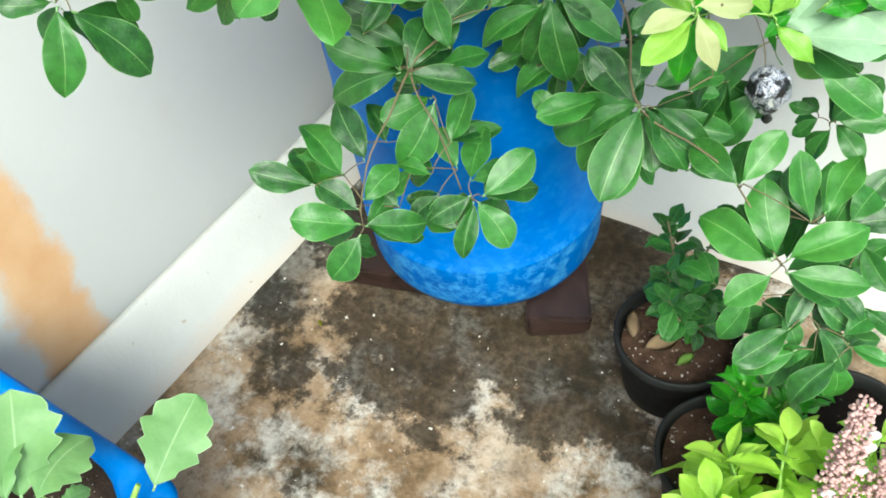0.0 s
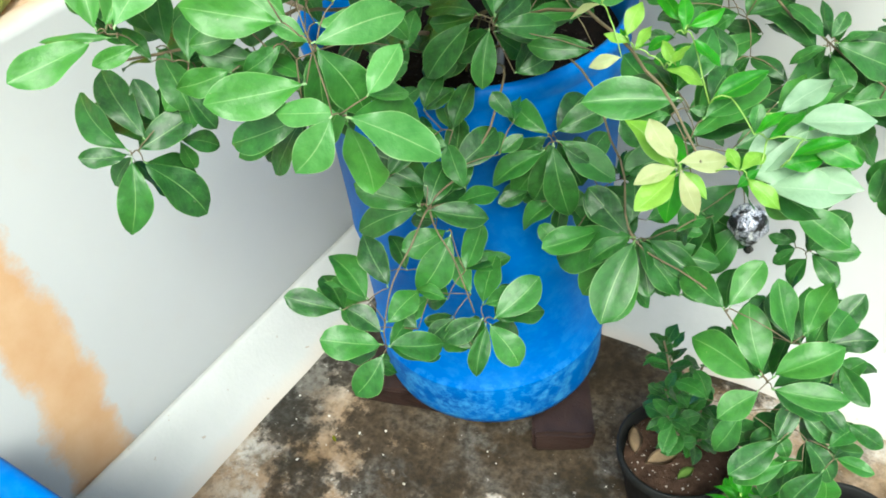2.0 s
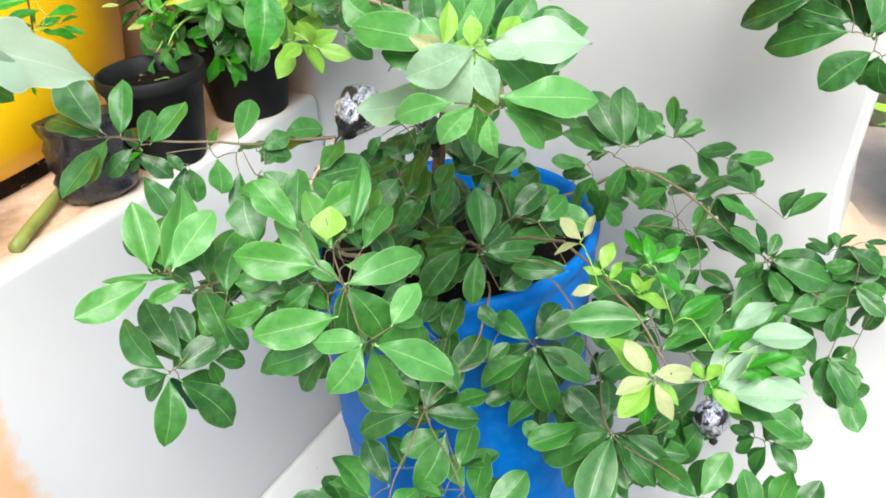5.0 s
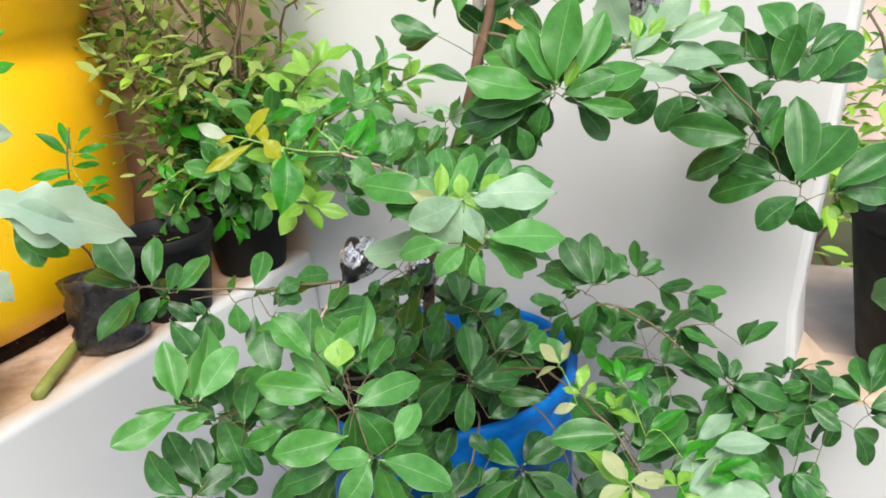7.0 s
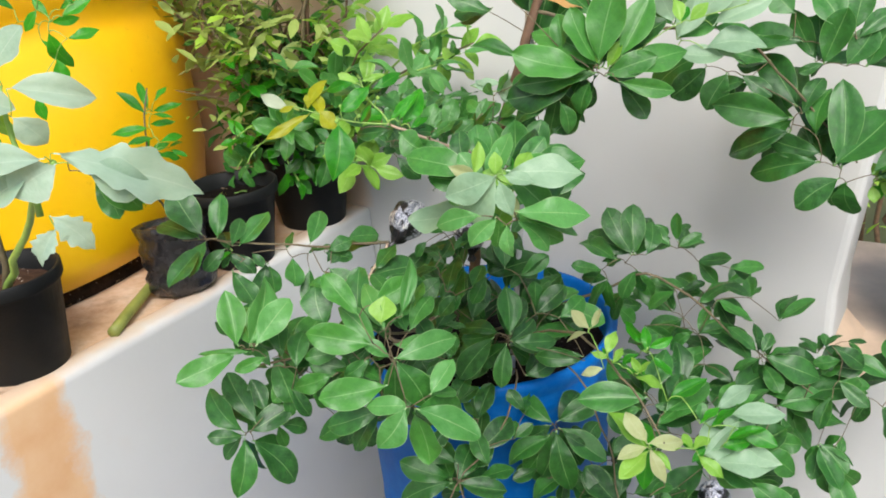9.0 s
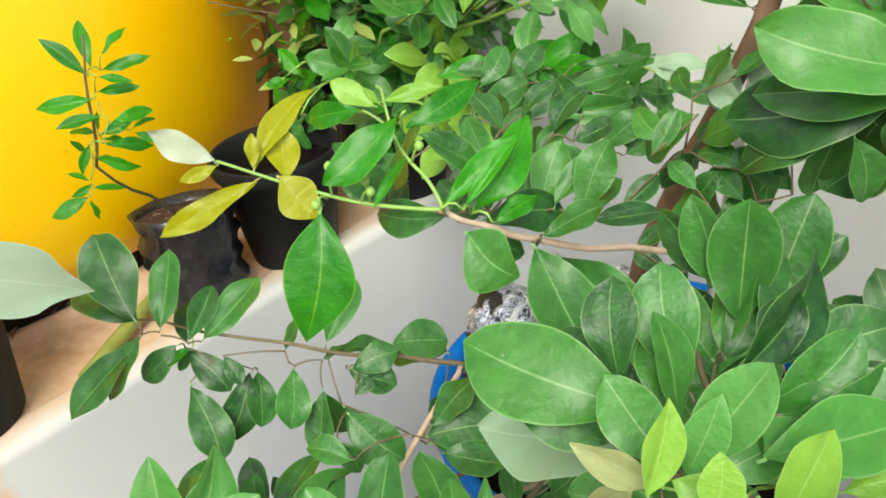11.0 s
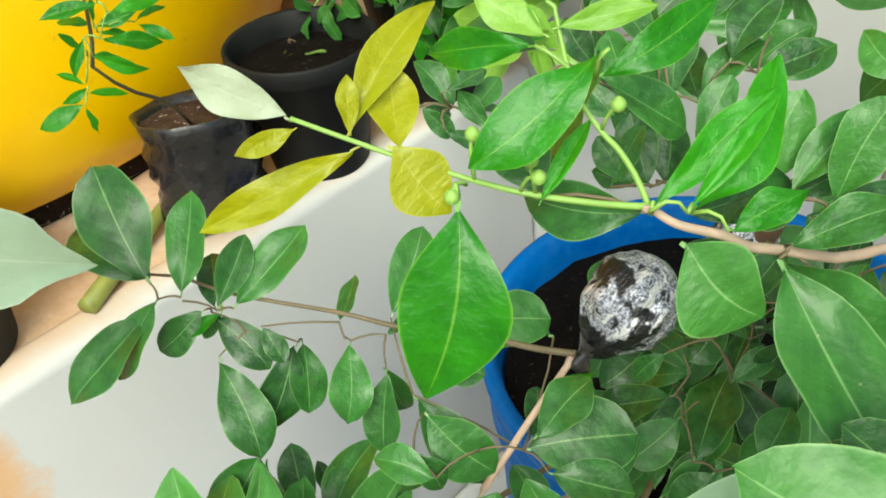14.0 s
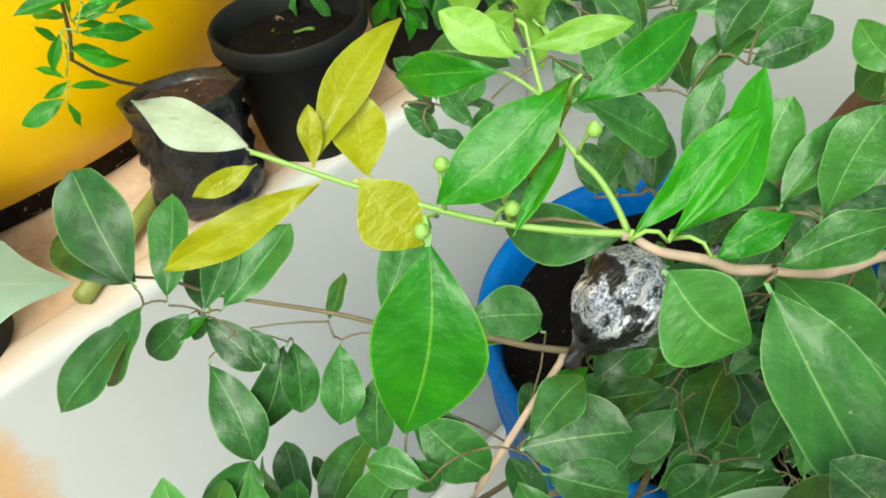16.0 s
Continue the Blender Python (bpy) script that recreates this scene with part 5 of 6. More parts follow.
spray(HANG, (-0.024, 0.788, 0.677), "m", (-1.7, 2.2, 28, 4.0, 0.55), (1.1, -0.2, 25, 5.0, 0.50), (0.8, -4.3, 49, 6.1, 0.52), (-2.3, -1.3, -39, 4.2, 0.50), (-4.0, -3.4, -62, 4.1, 0.50), (0.4, -2.0, -50, 3.8, 0.50), (7.7, 0.2, -33, 3.6, 0.50), (5.7, -3.2, 53, 3.0, 0.50), (-4.9, -0.1, -53, 3.6, 0.50), (1.8, -6.4, -17, 4.7, 0.50), (-6.1, -4.3, 33, 4.1, 0.50))
spray(LEFT, (-0.202, 0.719, 0.808), "m", (-5.7, -1.9, 7, 4.3, 0.55), (-1.2, -2.5, -59, 3.5, 0.45), (-0.3, -1.0, -1, 3.6, 0.55), (1.2, -1.5, 53, 5.7, 0.50), (5.4, -6.0, -92, 6.6, 0.42), (-1.6, 0.8, -15, 3.6, 0.50), (1.1, -5.7, 53, 3.4, 0.45), (3.6, -1.4, 75, 3.3, 0.45), (-3.2, 3.4, -2, 3.1, 0.50), (5.1, -2.9, -15, 4.2, 0.50))
spray(FRONT, (-0.113, 0.714, 0.805), "m", (-2.4, -1.7, -23, 3.7, 0.50), (0.4, -0.6, 41, 4.2, 0.50), (2.8, -2.1, 67, 3.8, 0.50), (2.4, 1.7, 56, 3.7, 0.50), (4.4, -5.0, 46, 3.2, 0.50), (-0.3, 3.7, -19, 4.0, 0.50), (3.9, 4.0, -6, 3.7, 0.45), (-3.2, -5.3, -110, 3.6, 0.40), (6.5, 0.4, 29, 3.3, 0.50), (-0.8, -4.1, -116, 2.6, 0.50), (5.9, 5.8, 56, 3.7, 0.50))
spray(HANG, (-0.055, 0.743, 0.520), "m", (-2.6, 0.4, -19, 4.4, 0.50), (-0.4, -2.6, -127, 3.7, 0.50), (1.9, -5.5, -127, 3.7, 0.50), (4.2, -3.2, -19, 4.4, 0.50), (1.5, 5.8, -51, 3.8, 0.50), (-4.5, 0.6, -37, 3.7, 0.50), (3.9, -9.7, -31, 4.2, 0.50), (-2.2, -6.3, -37, 3.7, 0.50), (-8.0, -5.4, -37, 3.7, 0.50), (-7.9, -9.4, 124, 2.9, 0.50))
spray(RIGHT, (0.147, 0.799, 0.563), "m", (-0.6, -1.4, -73, 4.2, 0.45), (2.1, -3.3, -148, 4.8, 0.50), (2.6, 1.4, 32, 4.7, 0.50), (-2.0, 2.6, 32, 4.8, 0.50), (5.3, -3.2, 49, 4.2, 0.50), (6.7, -7.8, 49, 4.2, 0.50), (-3.8, -6.8, -47, 3.8, 0.50), (3.5, -9.2, 152, 4.4, 0.45), (9.4, -11.6, 42, 4.6, 0.50))
spray(RIGHT, (0.310, 0.629, 0.448), "m", (-4.0, -1.1, -58, 4.3, 0.50), (0.9, 1.5, 19, 4.5, 0.50), (3.9, -1.5, 67, 4.6, 0.45), (3.5, -5.3, 117, 4.3, 0.45), (-2.1, -7.0, -155, 5.0, 0.50), (4.5, 3.8, 25, 4.8, 0.50), (1.1, -8.0, 137, 3.3, 0.50), (-5.9, -6.9, -66, 3.9, 0.50), (8.1, -5.2, 110, 3.8, 0.50), (-2.2, 2.0, 25, 4.9, 0.50))

spray(FRONT, (-0.107, 0.606, 0.919), "n", (-0.7, 0.1, -13, 4.7, 0.50), (0.1, 0.5, 37, 4.3, 0.45), (0.2, -1.5, 101, 4.3, 0.45), (-1.4, -1.2, -42, 5.5, 0.42), (-0.5, -2.8, -50, 3.0, 0.50), (1.0, -5.1, 113, 4.7, 0.42))
spray(FRONT, (-0.117, 0.628, 0.884), "h", (1.3, 3.8, -4, 4.7, 0.50), (5.2, 0.5, 130, 3.2, 0.45), (-3.8, -1.3, -72, 4.4, 0.45), (2.3, -5.1, -130, 4.4, 0.50), (-4.3, 0.9, -93, 4.0, 0.45), (-5.9, -1.8, -93, 4.0, 0.50))
spray(LEFT, (-0.232, 0.696, 0.847), "h", (-0.1, 0.6, 46, 5.8, 0.50), (-1.2, 1.5, -29, 4.5, 0.45), (1.3, -1.5, 50, 4.7, 0.50), (0.6, -1.9, -125, 4.2, 0.50), (1.5, -2.7, 151, 3.9, 0.50))
spray(TUFT, (-0.008, 0.522, 1.097), "n", (0.4, -0.0, -36, 3.4, 0.50), (0.6, 0.3, 16, 2.9, 0.40), (1.1, -0.1, 60, 3.2, 0.45), (-0.0, -0.4, -105, 3.2, 0.45), (1.1, -0.7, 130, 2.3, 0.50), (0.6, 0.3, 32, 4.4, 0.40))
spray(TUFT, (-0.005, 0.551, 1.087), "h", (-0.4, 0.4, -80, 4.3, 0.50), (0.7, -0.8, -151, 3.0, 0.50), (-0.7, 1.2, -62, 5.9, 0.50))
ROD_OB = thing("plant_stake", pose(0.045, 0.930, 0.60), "thin grey stake tied beside the main stem", "stake")
part("rod", tube(bent((0, 0, 0), (0.075, -0.075, 0.85), 0, 0.002), 0.0045, 0.004), ROD, ROD_OB)
part("tie", tube(bent((0.048, -0.05, 0.56), (0.055, -0.056, 0.66), 0, 0.002, 4), 0.007, 0.007), STONE, ROD_OB, "white cloth tie")


def wrapped_ball(p, size, way, label):
    """An air layer: damp fibre wrapped in crinkled plastic and knotted at one end."""
    bm = bmesh.new()
    bmesh.ops.create_icosphere(bm, subdivisions=4, radius=1)
    for v in bm.verts:
        a = math.atan2(v.co.y, v.co.x)
        neck = max(0, -v.co.z - 0.55) / 0.45
        k = 1 + 0.06 * math.sin(a * 9 + v.co.z * 2) * (0.3 + neck) + 0.16 * noise.noise(v.co * 1.9) + 0.09 * noise.noise(v.co * 5) + 0.04 * noise.noise(v.co * 11)
        v.co = Vector((v.co.x * k * (1 - 0.12 * max(0, -v.co.z) - 0.3 * neck), v.co.y * k * (1 - 0.12 * max(0, -v.co.z) - 0.3 * neck), v.co.z * 1.15 * (1 + 0.4 * (k - 1)) - 0.35 * neck))
    bmesh.ops.scale(bm, vec=(size, size, size), verts=bm.verts)
    ob = thing("wrapped_graft_ball", Matrix.Translation(p) @ Vector(way).to_track_quat("Z", "Y").to_matrix().to_4x4(), label, "air layer", "wrapped balls on the branches")
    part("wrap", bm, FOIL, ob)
    part("knot", turned([(0.004, -size * 1.9), (size * 0.28, -size * 1.75), (size * 0.16, -size * 1.5), (size * 0.24, -size * 1.35), (size * 0.35, -size * 1.2)], 14, 0.3, 2.0), BAG, ob, "tied black plastic knot")
    return ob


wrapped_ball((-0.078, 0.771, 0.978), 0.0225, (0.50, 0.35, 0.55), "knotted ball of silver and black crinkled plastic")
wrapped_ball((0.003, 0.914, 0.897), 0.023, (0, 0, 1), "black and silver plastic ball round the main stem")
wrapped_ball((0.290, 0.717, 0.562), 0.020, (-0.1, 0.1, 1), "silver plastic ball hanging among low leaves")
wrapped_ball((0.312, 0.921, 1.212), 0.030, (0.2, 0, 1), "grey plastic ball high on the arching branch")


# ---- pots on the ledge ----
def pot(m, r_base, r_top, height, soil, label, fill=0.85):
    ob = thing("nursery_pot", m, label, "pot", "black nursery pots")
    h = height
    prof = [(0.005, 0.004), (r_base * 0.95, 0.0), (r_base, 0.004), (r_base + (r_top - r_base) * 0.84, h * 0.84), (r_top * 1.01, h * 0.85), (r_top * 1.045, h * 0.88), (r_top * 1.045, h * 0.985), (r_top * 1.02, h), (r_top * 0.97, h * 0.985),
            (r_top * 0.955, h * 0.85), (r_base * 0.97, h * 0.3)]
    part("body", turned(prof, 48, 0.015, m.translation.x * 9), BLACK, ob)
    rs = (r_base + (r_top - r_base) * fill) * 0.965
    sb = turned([(rs, h * fill), (rs * 0.7, h * fill + 0.004), (rs * 0.35, h * fill + 0.007), (0.004, h * fill + 0.006)], 28, 0.06, 1.0, False, True)
    for v in sb.verts:
        v.co.z += 0.006 * noise.noise(v.co * 45)
    part("soil", sb, soil, ob, "loose soil")
    return ob


pot(ROOM @ pose(-0.097, -0.722, 0.757), 0.062, 0.078, 0.150, EARTH, "black plastic pot with a seedling on the ledge", 0.80)
pot(ROOM @ pose(-0.068, -0.306, 0.757), 0.054, 0.076, 0.145, SOIL, "black plastic pot with bare dark soil", 0.82)
pot(ROOM @ pose(-0.078, -0.100, 0.757), 0.062, 0.090, 0.165, SOIL, "black plastic pot of bushy green plants", 0.85)

bag = thing("grow_bag", ROOM @ pose(-0.074, -0.442, 0.757, -6, -8, 0), "crumpled black polythene grow bag of soil", "grow bag")
bb = turned([(0.008, 0.002), (0.045, 0.0), (0.054, 0.012), (0.056, 0.03), (0.051, 0.042), (0.057, 0.055), (0.052, 0.066), (0.058, 0.080), (0.054, 0.092), (0.057, 0.104), (0.060, 0.117), (0.058, 0.118), (0.053, 0.108)], 48, 0.0)
for v in bb.verts:
    v.co += Vector((v.co.x, v.co.y, 0)).normalized() * (0.006 * noise.noise(v.co * 38) + 0.004 * noise.noise(v.co * 85))
part("bag", bb, BAG, bag)
part("soil", turned([(0.054, 0.108), (0.03, 0.111), (0.004, 0.112)], 28, 0.08, 0, False, True), EARTH, bag, "reddish brown soil")

stick = thing("stick", ROOM @ pose(-0.040, -0.612, 0.767), "short green stick lying on the ledge", "stick")
part("rod", tube(bent((0, 0, 0), (-0.095, 0.17, 0.004), 0, 0.004), 0.0095, 0.008, 10), BAMBOO, stick)

# ---- the yellow tank ----
tank = thing("water_tank", ROOM @ pose(-0.735, -0.523, 0.757), "large yellow plastic water tank standing on the ledge", "tank")
R = 0.565
part("body", turned([(0.05, 0.03), (R * 0.93, 0.025), (R * 0.965, 0.035), (R * 0.99, 0.07), (R * 1.01, 0.14), (R * 1.005, 0.40), (R * 0.985, 0.415), (R * 0.975, 0.44), (R * 0.985, 0.465), (R * 1.0, 0.48), (R, 0.85), (R * 0.985, 0.87), (R * 0.985, 0.89), (R, 0.91), (R, 1.3), (R * 0.9, 1.42), (R * 0.4, 1.55), (0.25, 1.57)], 96, top=True), YELLOW, tank)
part("lid", turned([(0.26, 1.55), (0.27, 1.56), (0.27, 1.60), (0.25, 1.615), (0.02, 1.62)], 48, top=True), YELLOW, tank, "round screw lid")
part("foot", turned([(0.05, 0.0), (R * 0.93, 0.0), (R * 0.91, 0.03), (0.05, 0.032)], 64), LOAM, tank, "dark dirt packed under the tank")

# ---- right-hand bucket with the aubergine ----
bucket = thing("plant_bucket", ROOM @ pose(1.09, 0.165, 0.602), "large dark plastic bucket planted with an aubergine", "planter")
part("body", turned([(0.01, 0.004), (0.135, 0.0), (0.145, 0.008), (0.165, 0.24), (0.170, 0.245), (0.176, 0.262), (0.176, 0.278), (0.170, 0.284), (0.163, 0.276), (0.158, 0.23), (0.15, 0.1)], 64, 0.01), BLACK, bucket)
part("soil", turned([(0.161, 0.235), (0.08, 0.243), (0.005, 0.246)], 32, 0.05, 1, False, True), LOAM, bucket, "dark soil")

for i, (a, b, r) in enumerate((((0.0, 0.0, 0.24), (-0.04, -0.02, 0.80), 0.011), ((0.03, 0.02, 0.24), (0.03, 0.0, 0.80), 0.009), ((-0.06, 0.0, 0.24), (-0.16, -0.05, 0.55), 0.004), ((-0.05, 0.02, 0.24), (-0.08, -0.08, 0.50), 0.004))):
    part("stem", tube(bent(a, b, 0, 0.02, 9, i), r, r * 0.5), BARK if i < 2 else TWIG, bucket)
EGG = thing("aubergine_plant", pose(0, 0, 0), "aubergine plant with large dusty lobed leaves in a bucket", "plant")
spray(EGG, (0.782, 0.917, 1.008), "e", (0.3, -0.8, 146, 13.5, 0.50), (3.8, 0.1, 148, 10.3, 0.50), (-1.5, -2.7, -114, 8.4, 0.60), (-0.7, 4.1, -87, 9.1, 0.55), (1.0, 5.0, 96, 9.4, 0.60), (4.0, -8.5, 66, 7.2, 0.60), (-1.8, 8.9, 157, 7.3, 0.60), (-5.0, -6.5, 137, 5.4, 0.60), eye=FAR_EYE)
spray(EGG, (0.715, 0.760, 0.860), "k", (-1.3, -0.5, -120, 14.3, 0.52), (1.3, 0.2, 160, 8.2, 0.42), (0.7, -2.6, -138, 3.9, 0.60), (0.8, 1.0, 98, 4.5, 0.50), (-1.5, 1.8, -130, 3.0, 0.50), eye=FAR_EYE)
spray(EGG, (0.798, 0.955, 1.096), "w", (4.2, 8.1, 61, 7.6, 0.60), (6.1, -0.6, 122, 9.7, 0.60), (2.5, 4.4, 103, 6.0, 0.50), (-2.8, -3.2, 123, 6.0, 0.50), (6.3, -8.4, 122, 5.8, 0.60), (-2.9, 3.5, -122, 5.2, 0.50), (-8.1, -0.1, -131, 5.8, 0.60), (-5.4, -4.1, -113, 5.8, 0.50), eye=FAR_EYE)
spray(EGG, (0.767, 0.936, 1.158), "l", (-2.7, -15.3, -84, 6.3, 0.85), (0.5, 5.2, -113, 6.8, 0.55), (2.2, 2.3, 103, 6.8, 0.60), (-0.4, 6.3, -80, 7.4, 0.50), (5.9, -3.6, 136, 5.8, 0.60), (4.0, 6.9, 109, 7.0, 0.60), (-3.0, 0.7, -101, 4.6, 0.45), (2.4, -6.2, 65, 4.0, 0.50), (-8.9, -9.2, 32, 3.2, 0.80), (9.3, -0.9, 67, 6.5, 0.60), (-3.0, 4.5, 38, 5.7, 0.60), (-4.8, 7.4, -56, 5.4, 0.60), eye=FAR_EYE)
spray(EGG, (0.699, 0.891, 0.940), "g", (-0.5, 0.9, -120, 5.5, 0.75), (0.7, -1.1, -133, 3.6, 0.60), eye=FAR_EYE)
fruit_m, fn, fl, fb = shader("striped aubergine skin")
co = places(fn)
fsep = fn.new("ShaderNodeSeparateXYZ")
fl.new(co, fsep.inputs[0])
turn = maths(fn, fl, "ARCTAN2", fsep.outputs[1], fsep.outputs[0])
stripe = maths(fn, fl, "SINE", maths(fn, fl, "ADD", maths(fn, fl, "MULTIPLY", turn, 15.0), maths(fn, fl, "MULTIPLY", noise_node(fn, fl, co, 40), 3.0)))
fl.new(ramp(fn, fl, stripe, (0.25, (0.20, 0.09, 0.11)), (0.80, (0.50, 0.40, 0.38))), fb.inputs["Base Color"])
fb.inputs["Roughness"].default_value = 0.3
fruit = thing("aubergine", Matrix.Translation((0.725, 0.874, 0.925)) @ Matrix.Scale(0.82, 4), "round purple and white striped aubergine hanging from its plant", "fruit")
part("skin", turned([(0.004, -0.044), (0.02, -0.042), (0.038, -0.03), (0.044, -0.008), (0.040, 0.014), (0.028, 0.032), (0.012, 0.042)], 40, 0.05), fruit_m, fruit)
part("cap", turned([(0.030, 0.030), (0.020, 0.040), (0.009, 0.047), (0.005, 0.075)], 20, 0.35), BAMBOO, fruit, "dull green calyx and stalk")

# ---- plants on the ledge ----
SEED = thing("seedling", pose(0, 0, 0), "tall seedling with broad pale leaves in a black pot", "plant")
part("stem", tube(bent(room(-0.097, -0.722, 0.87), (-0.423, 0.654, 1.121), 0, 0.012, 9), 0.006, 0.003), GREEN_TWIG, SEED)
part("stem", tube(bent((-0.458, 0.670, 1.061), (-0.470, 0.689, 1.195), 0, 0.012, 9, 3), 0.004, 0.002), GREEN_TWIG, SEED)
part("stem", tube(bent(room(-0.097, -0.722, 0.87), (-0.540, 0.822, 1.288), 0, 0.02, 9, 3), 0.005, 0.002), TWIG, SEED)
spray(SEED, (-0.459, 0.834, 1.238), "f", (2.8, 1.6, -33, 2.9, 0.40), (1.2, 0.3, 61, 3.6, 0.40), (-0.5, -1.0, 167, 4.6, 0.40), (-1.3, 1.5, -131, 2.9, 0.40), (1.3, -2.1, 71, 3.2, 0.40), (0.0, 4.5, 58, 2.8, 0.40), (-0.2, 6.0, -11, 3.3, 0.40), (-0.5, -4.1, 169, 3.3, 0.50), (-3.6, -8.2, 162, 2.6, 0.50), (1.4, 7.3, -29, 3.0, 0.40), eye=FAR_EYE)
spray(SEED, (-0.482, 0.855, 1.233), "f", (1.1, 0.2, 86, 3.2), (1.2, 0.8, -32, 2.6), (2.5, 1.4, 54, 3.8), (-0.1, -1.6, 139, 3.0), (-2.3, 2.0, -45, 2.2), (-2.1, 0.6, -126, 2.9), eye=FAR_EYE)
spray(SEED, (-0.417, 0.634, 1.126), "e", (0.4, 0.8, 106, 13.3, 0.34), eye=FAR_EYE)
spray(SEED, (-0.417, 0.634, 1.126), "w", (2.8, -1.1, 111, 5.9, 0.66), (-0.4, 0.4, -88, 8.9, 0.42), (0.4, -0.2, -119, 5.0, 0.85), (-2.5, -1.1, -113, 5.3, 0.80), eye=FAR_EYE)
spray(SEED, (-0.412, 0.659, 1.109), "h", (2.1, -0.9, 140, 5.4, 0.50), (0.2, 0.9, 88, 3.6, 0.40), eye=FAR_EYE)
spray(SEED, (-0.418, 0.631, 1.058), "e", (-1.2, 1.5, 139, 5.0, 0.50), (-0.9, 0.2, -146, 3.9, 0.60), eye=FAR_EYE)
spray(SEED, (-0.457, 0.666, 1.197), "w", (0.2, -0.2, 97, 7.6, 0.42), (-0.7, 1.5, 41, 5.1, 0.55), (-5.2, 0.6, 113, 6.0, 0.50), (0.1, -2.9, 146, 3.8, 0.75), (-2.3, -1.9, -108, 4.0, 0.60), eye=FAR_EYE)
spray(SEED, (-0.484, 0.692, 1.170), "y", (-1.2, 0.2, 140, 3.8, 0.40), (0.6, -0.1, -136, 3.6, 0.40), (-2.1, -1.0, 139, 3.3, 0.40), eye=FAR_EYE)
SPRIG = thing("seedling", pose(0, 0, 0), "slender seedling with small pointed leaves in a grow bag", "plant")
part("stem", tube(bent(room(-0.074, -0.442, 0.86), (-0.435, 0.960, 1.015), 0, 0.01, 7), 0.0022, 0.0012), TWIG, SPRIG)
part("stem", tube(bent((-0.435, 0.960, 1.015), (-0.405, 0.954, 1.13), 0, 0.01, 7), 0.0015, 0.001), TWIG, SPRIG)
spray(SPRIG, (-0.444, 0.960, 1.003), "f", (0.7, 2.1, -47, 1.9), (0.7, 1.7, 114, 2.6), (-0.1, -0.1, -52, 2.0), (-0.2, -0.7, 100, 2.7), (-0.6, -1.4, -98, 3.3), (-0.6, -1.6, 179, 1.9), (-0.0, -0.3, -109, 2.0), eye=NEAR_EYE)
spray(SPRIG, (-0.410, 0.956, 1.047), "f", (-0.9, 0.4, 19, 1.7), (-0.9, 0.0, 78, 2.8), (-0.8, -0.3, 95, 2.0), (1.7, -0.2, 65, 2.2), (1.8, -0.4, 128, 2.4), (-1.0, 0.2, -57, 2.3), eye=NEAR_EYE)
spray(SPRIG, (-0.411, 0.954, 1.075), "f", (-0.1, 2.1, -35, 4.3, 0.28), (0.3, 2.6, 4, 3.9, 0.28), (1.0, 2.4, 90, 3.9, 0.28), (0.1, 0.8, 97, 3.3, 0.28), (-0.1, 0.3, -80, 4.5, 0.28), (0.0, -1.1, -93, 3.5, 0.28), (0.4, -1.8, 86, 3.5, 0.28), (-0.6, -3.3, 98, 3.9, 0.28), (-1.4, -4.3, 118, 3.3, 0.28), (-1.6, -3.0, -151, 2.6, 0.28), (1.4, 3.5, 40, 2.8, 0.28), (0.5, 1.9, 108, 2.6, 0.28), eye=NEAR_EYE)

BUSH = thing("bush", pose(0, 0, 0), "bushy dark and lime green plants in a black pot", "bush")
rnd = random.Random(5)
for i in range(30):
    foot = room(-0.108 + rnd.uniform(-0.04, 0.04), -0.108 + rnd.uniform(-0.04, 0.04), 0.92)
    top = room(rnd.uniform(-0.16, 0.44), -0.15 + rnd.uniform(-0.13, 0.06), rnd.uniform(0.94, 1.17))
    part("stem", tube(bent(foot, top, -0.01, 0.02, 7, i), 0.003, 0.0014, 6), GREEN_TWIG if i % 3 else TWIG, BUSH)
    rosette(BUSH, top, "yhngyh"[i % 6], top - foot, 10, 0.062, i, 70, 0.09)
    rosette(BUSH, foot.lerp(top, 0.6), "m", top - foot, 5, 0.058, i + 50, 80, 0.06)
    if i % 2:
        low = room(-0.10 + 0.11 * math.cos(i * 1.9), -0.12 + 0.11 * math.sin(i * 1.9) - 0.02, rnd.uniform(0.86, 0.97))
        part("stem", tube(bent(foot, low, -0.03, 0.01, 6, i), 0.002, 0.0012, 6), GREEN_TWIG, BUSH)
        rosette(BUSH, low, "m" if i % 4 == 1 else "g", low - foot, 8, 0.056, i + 90, 75, 0.06)


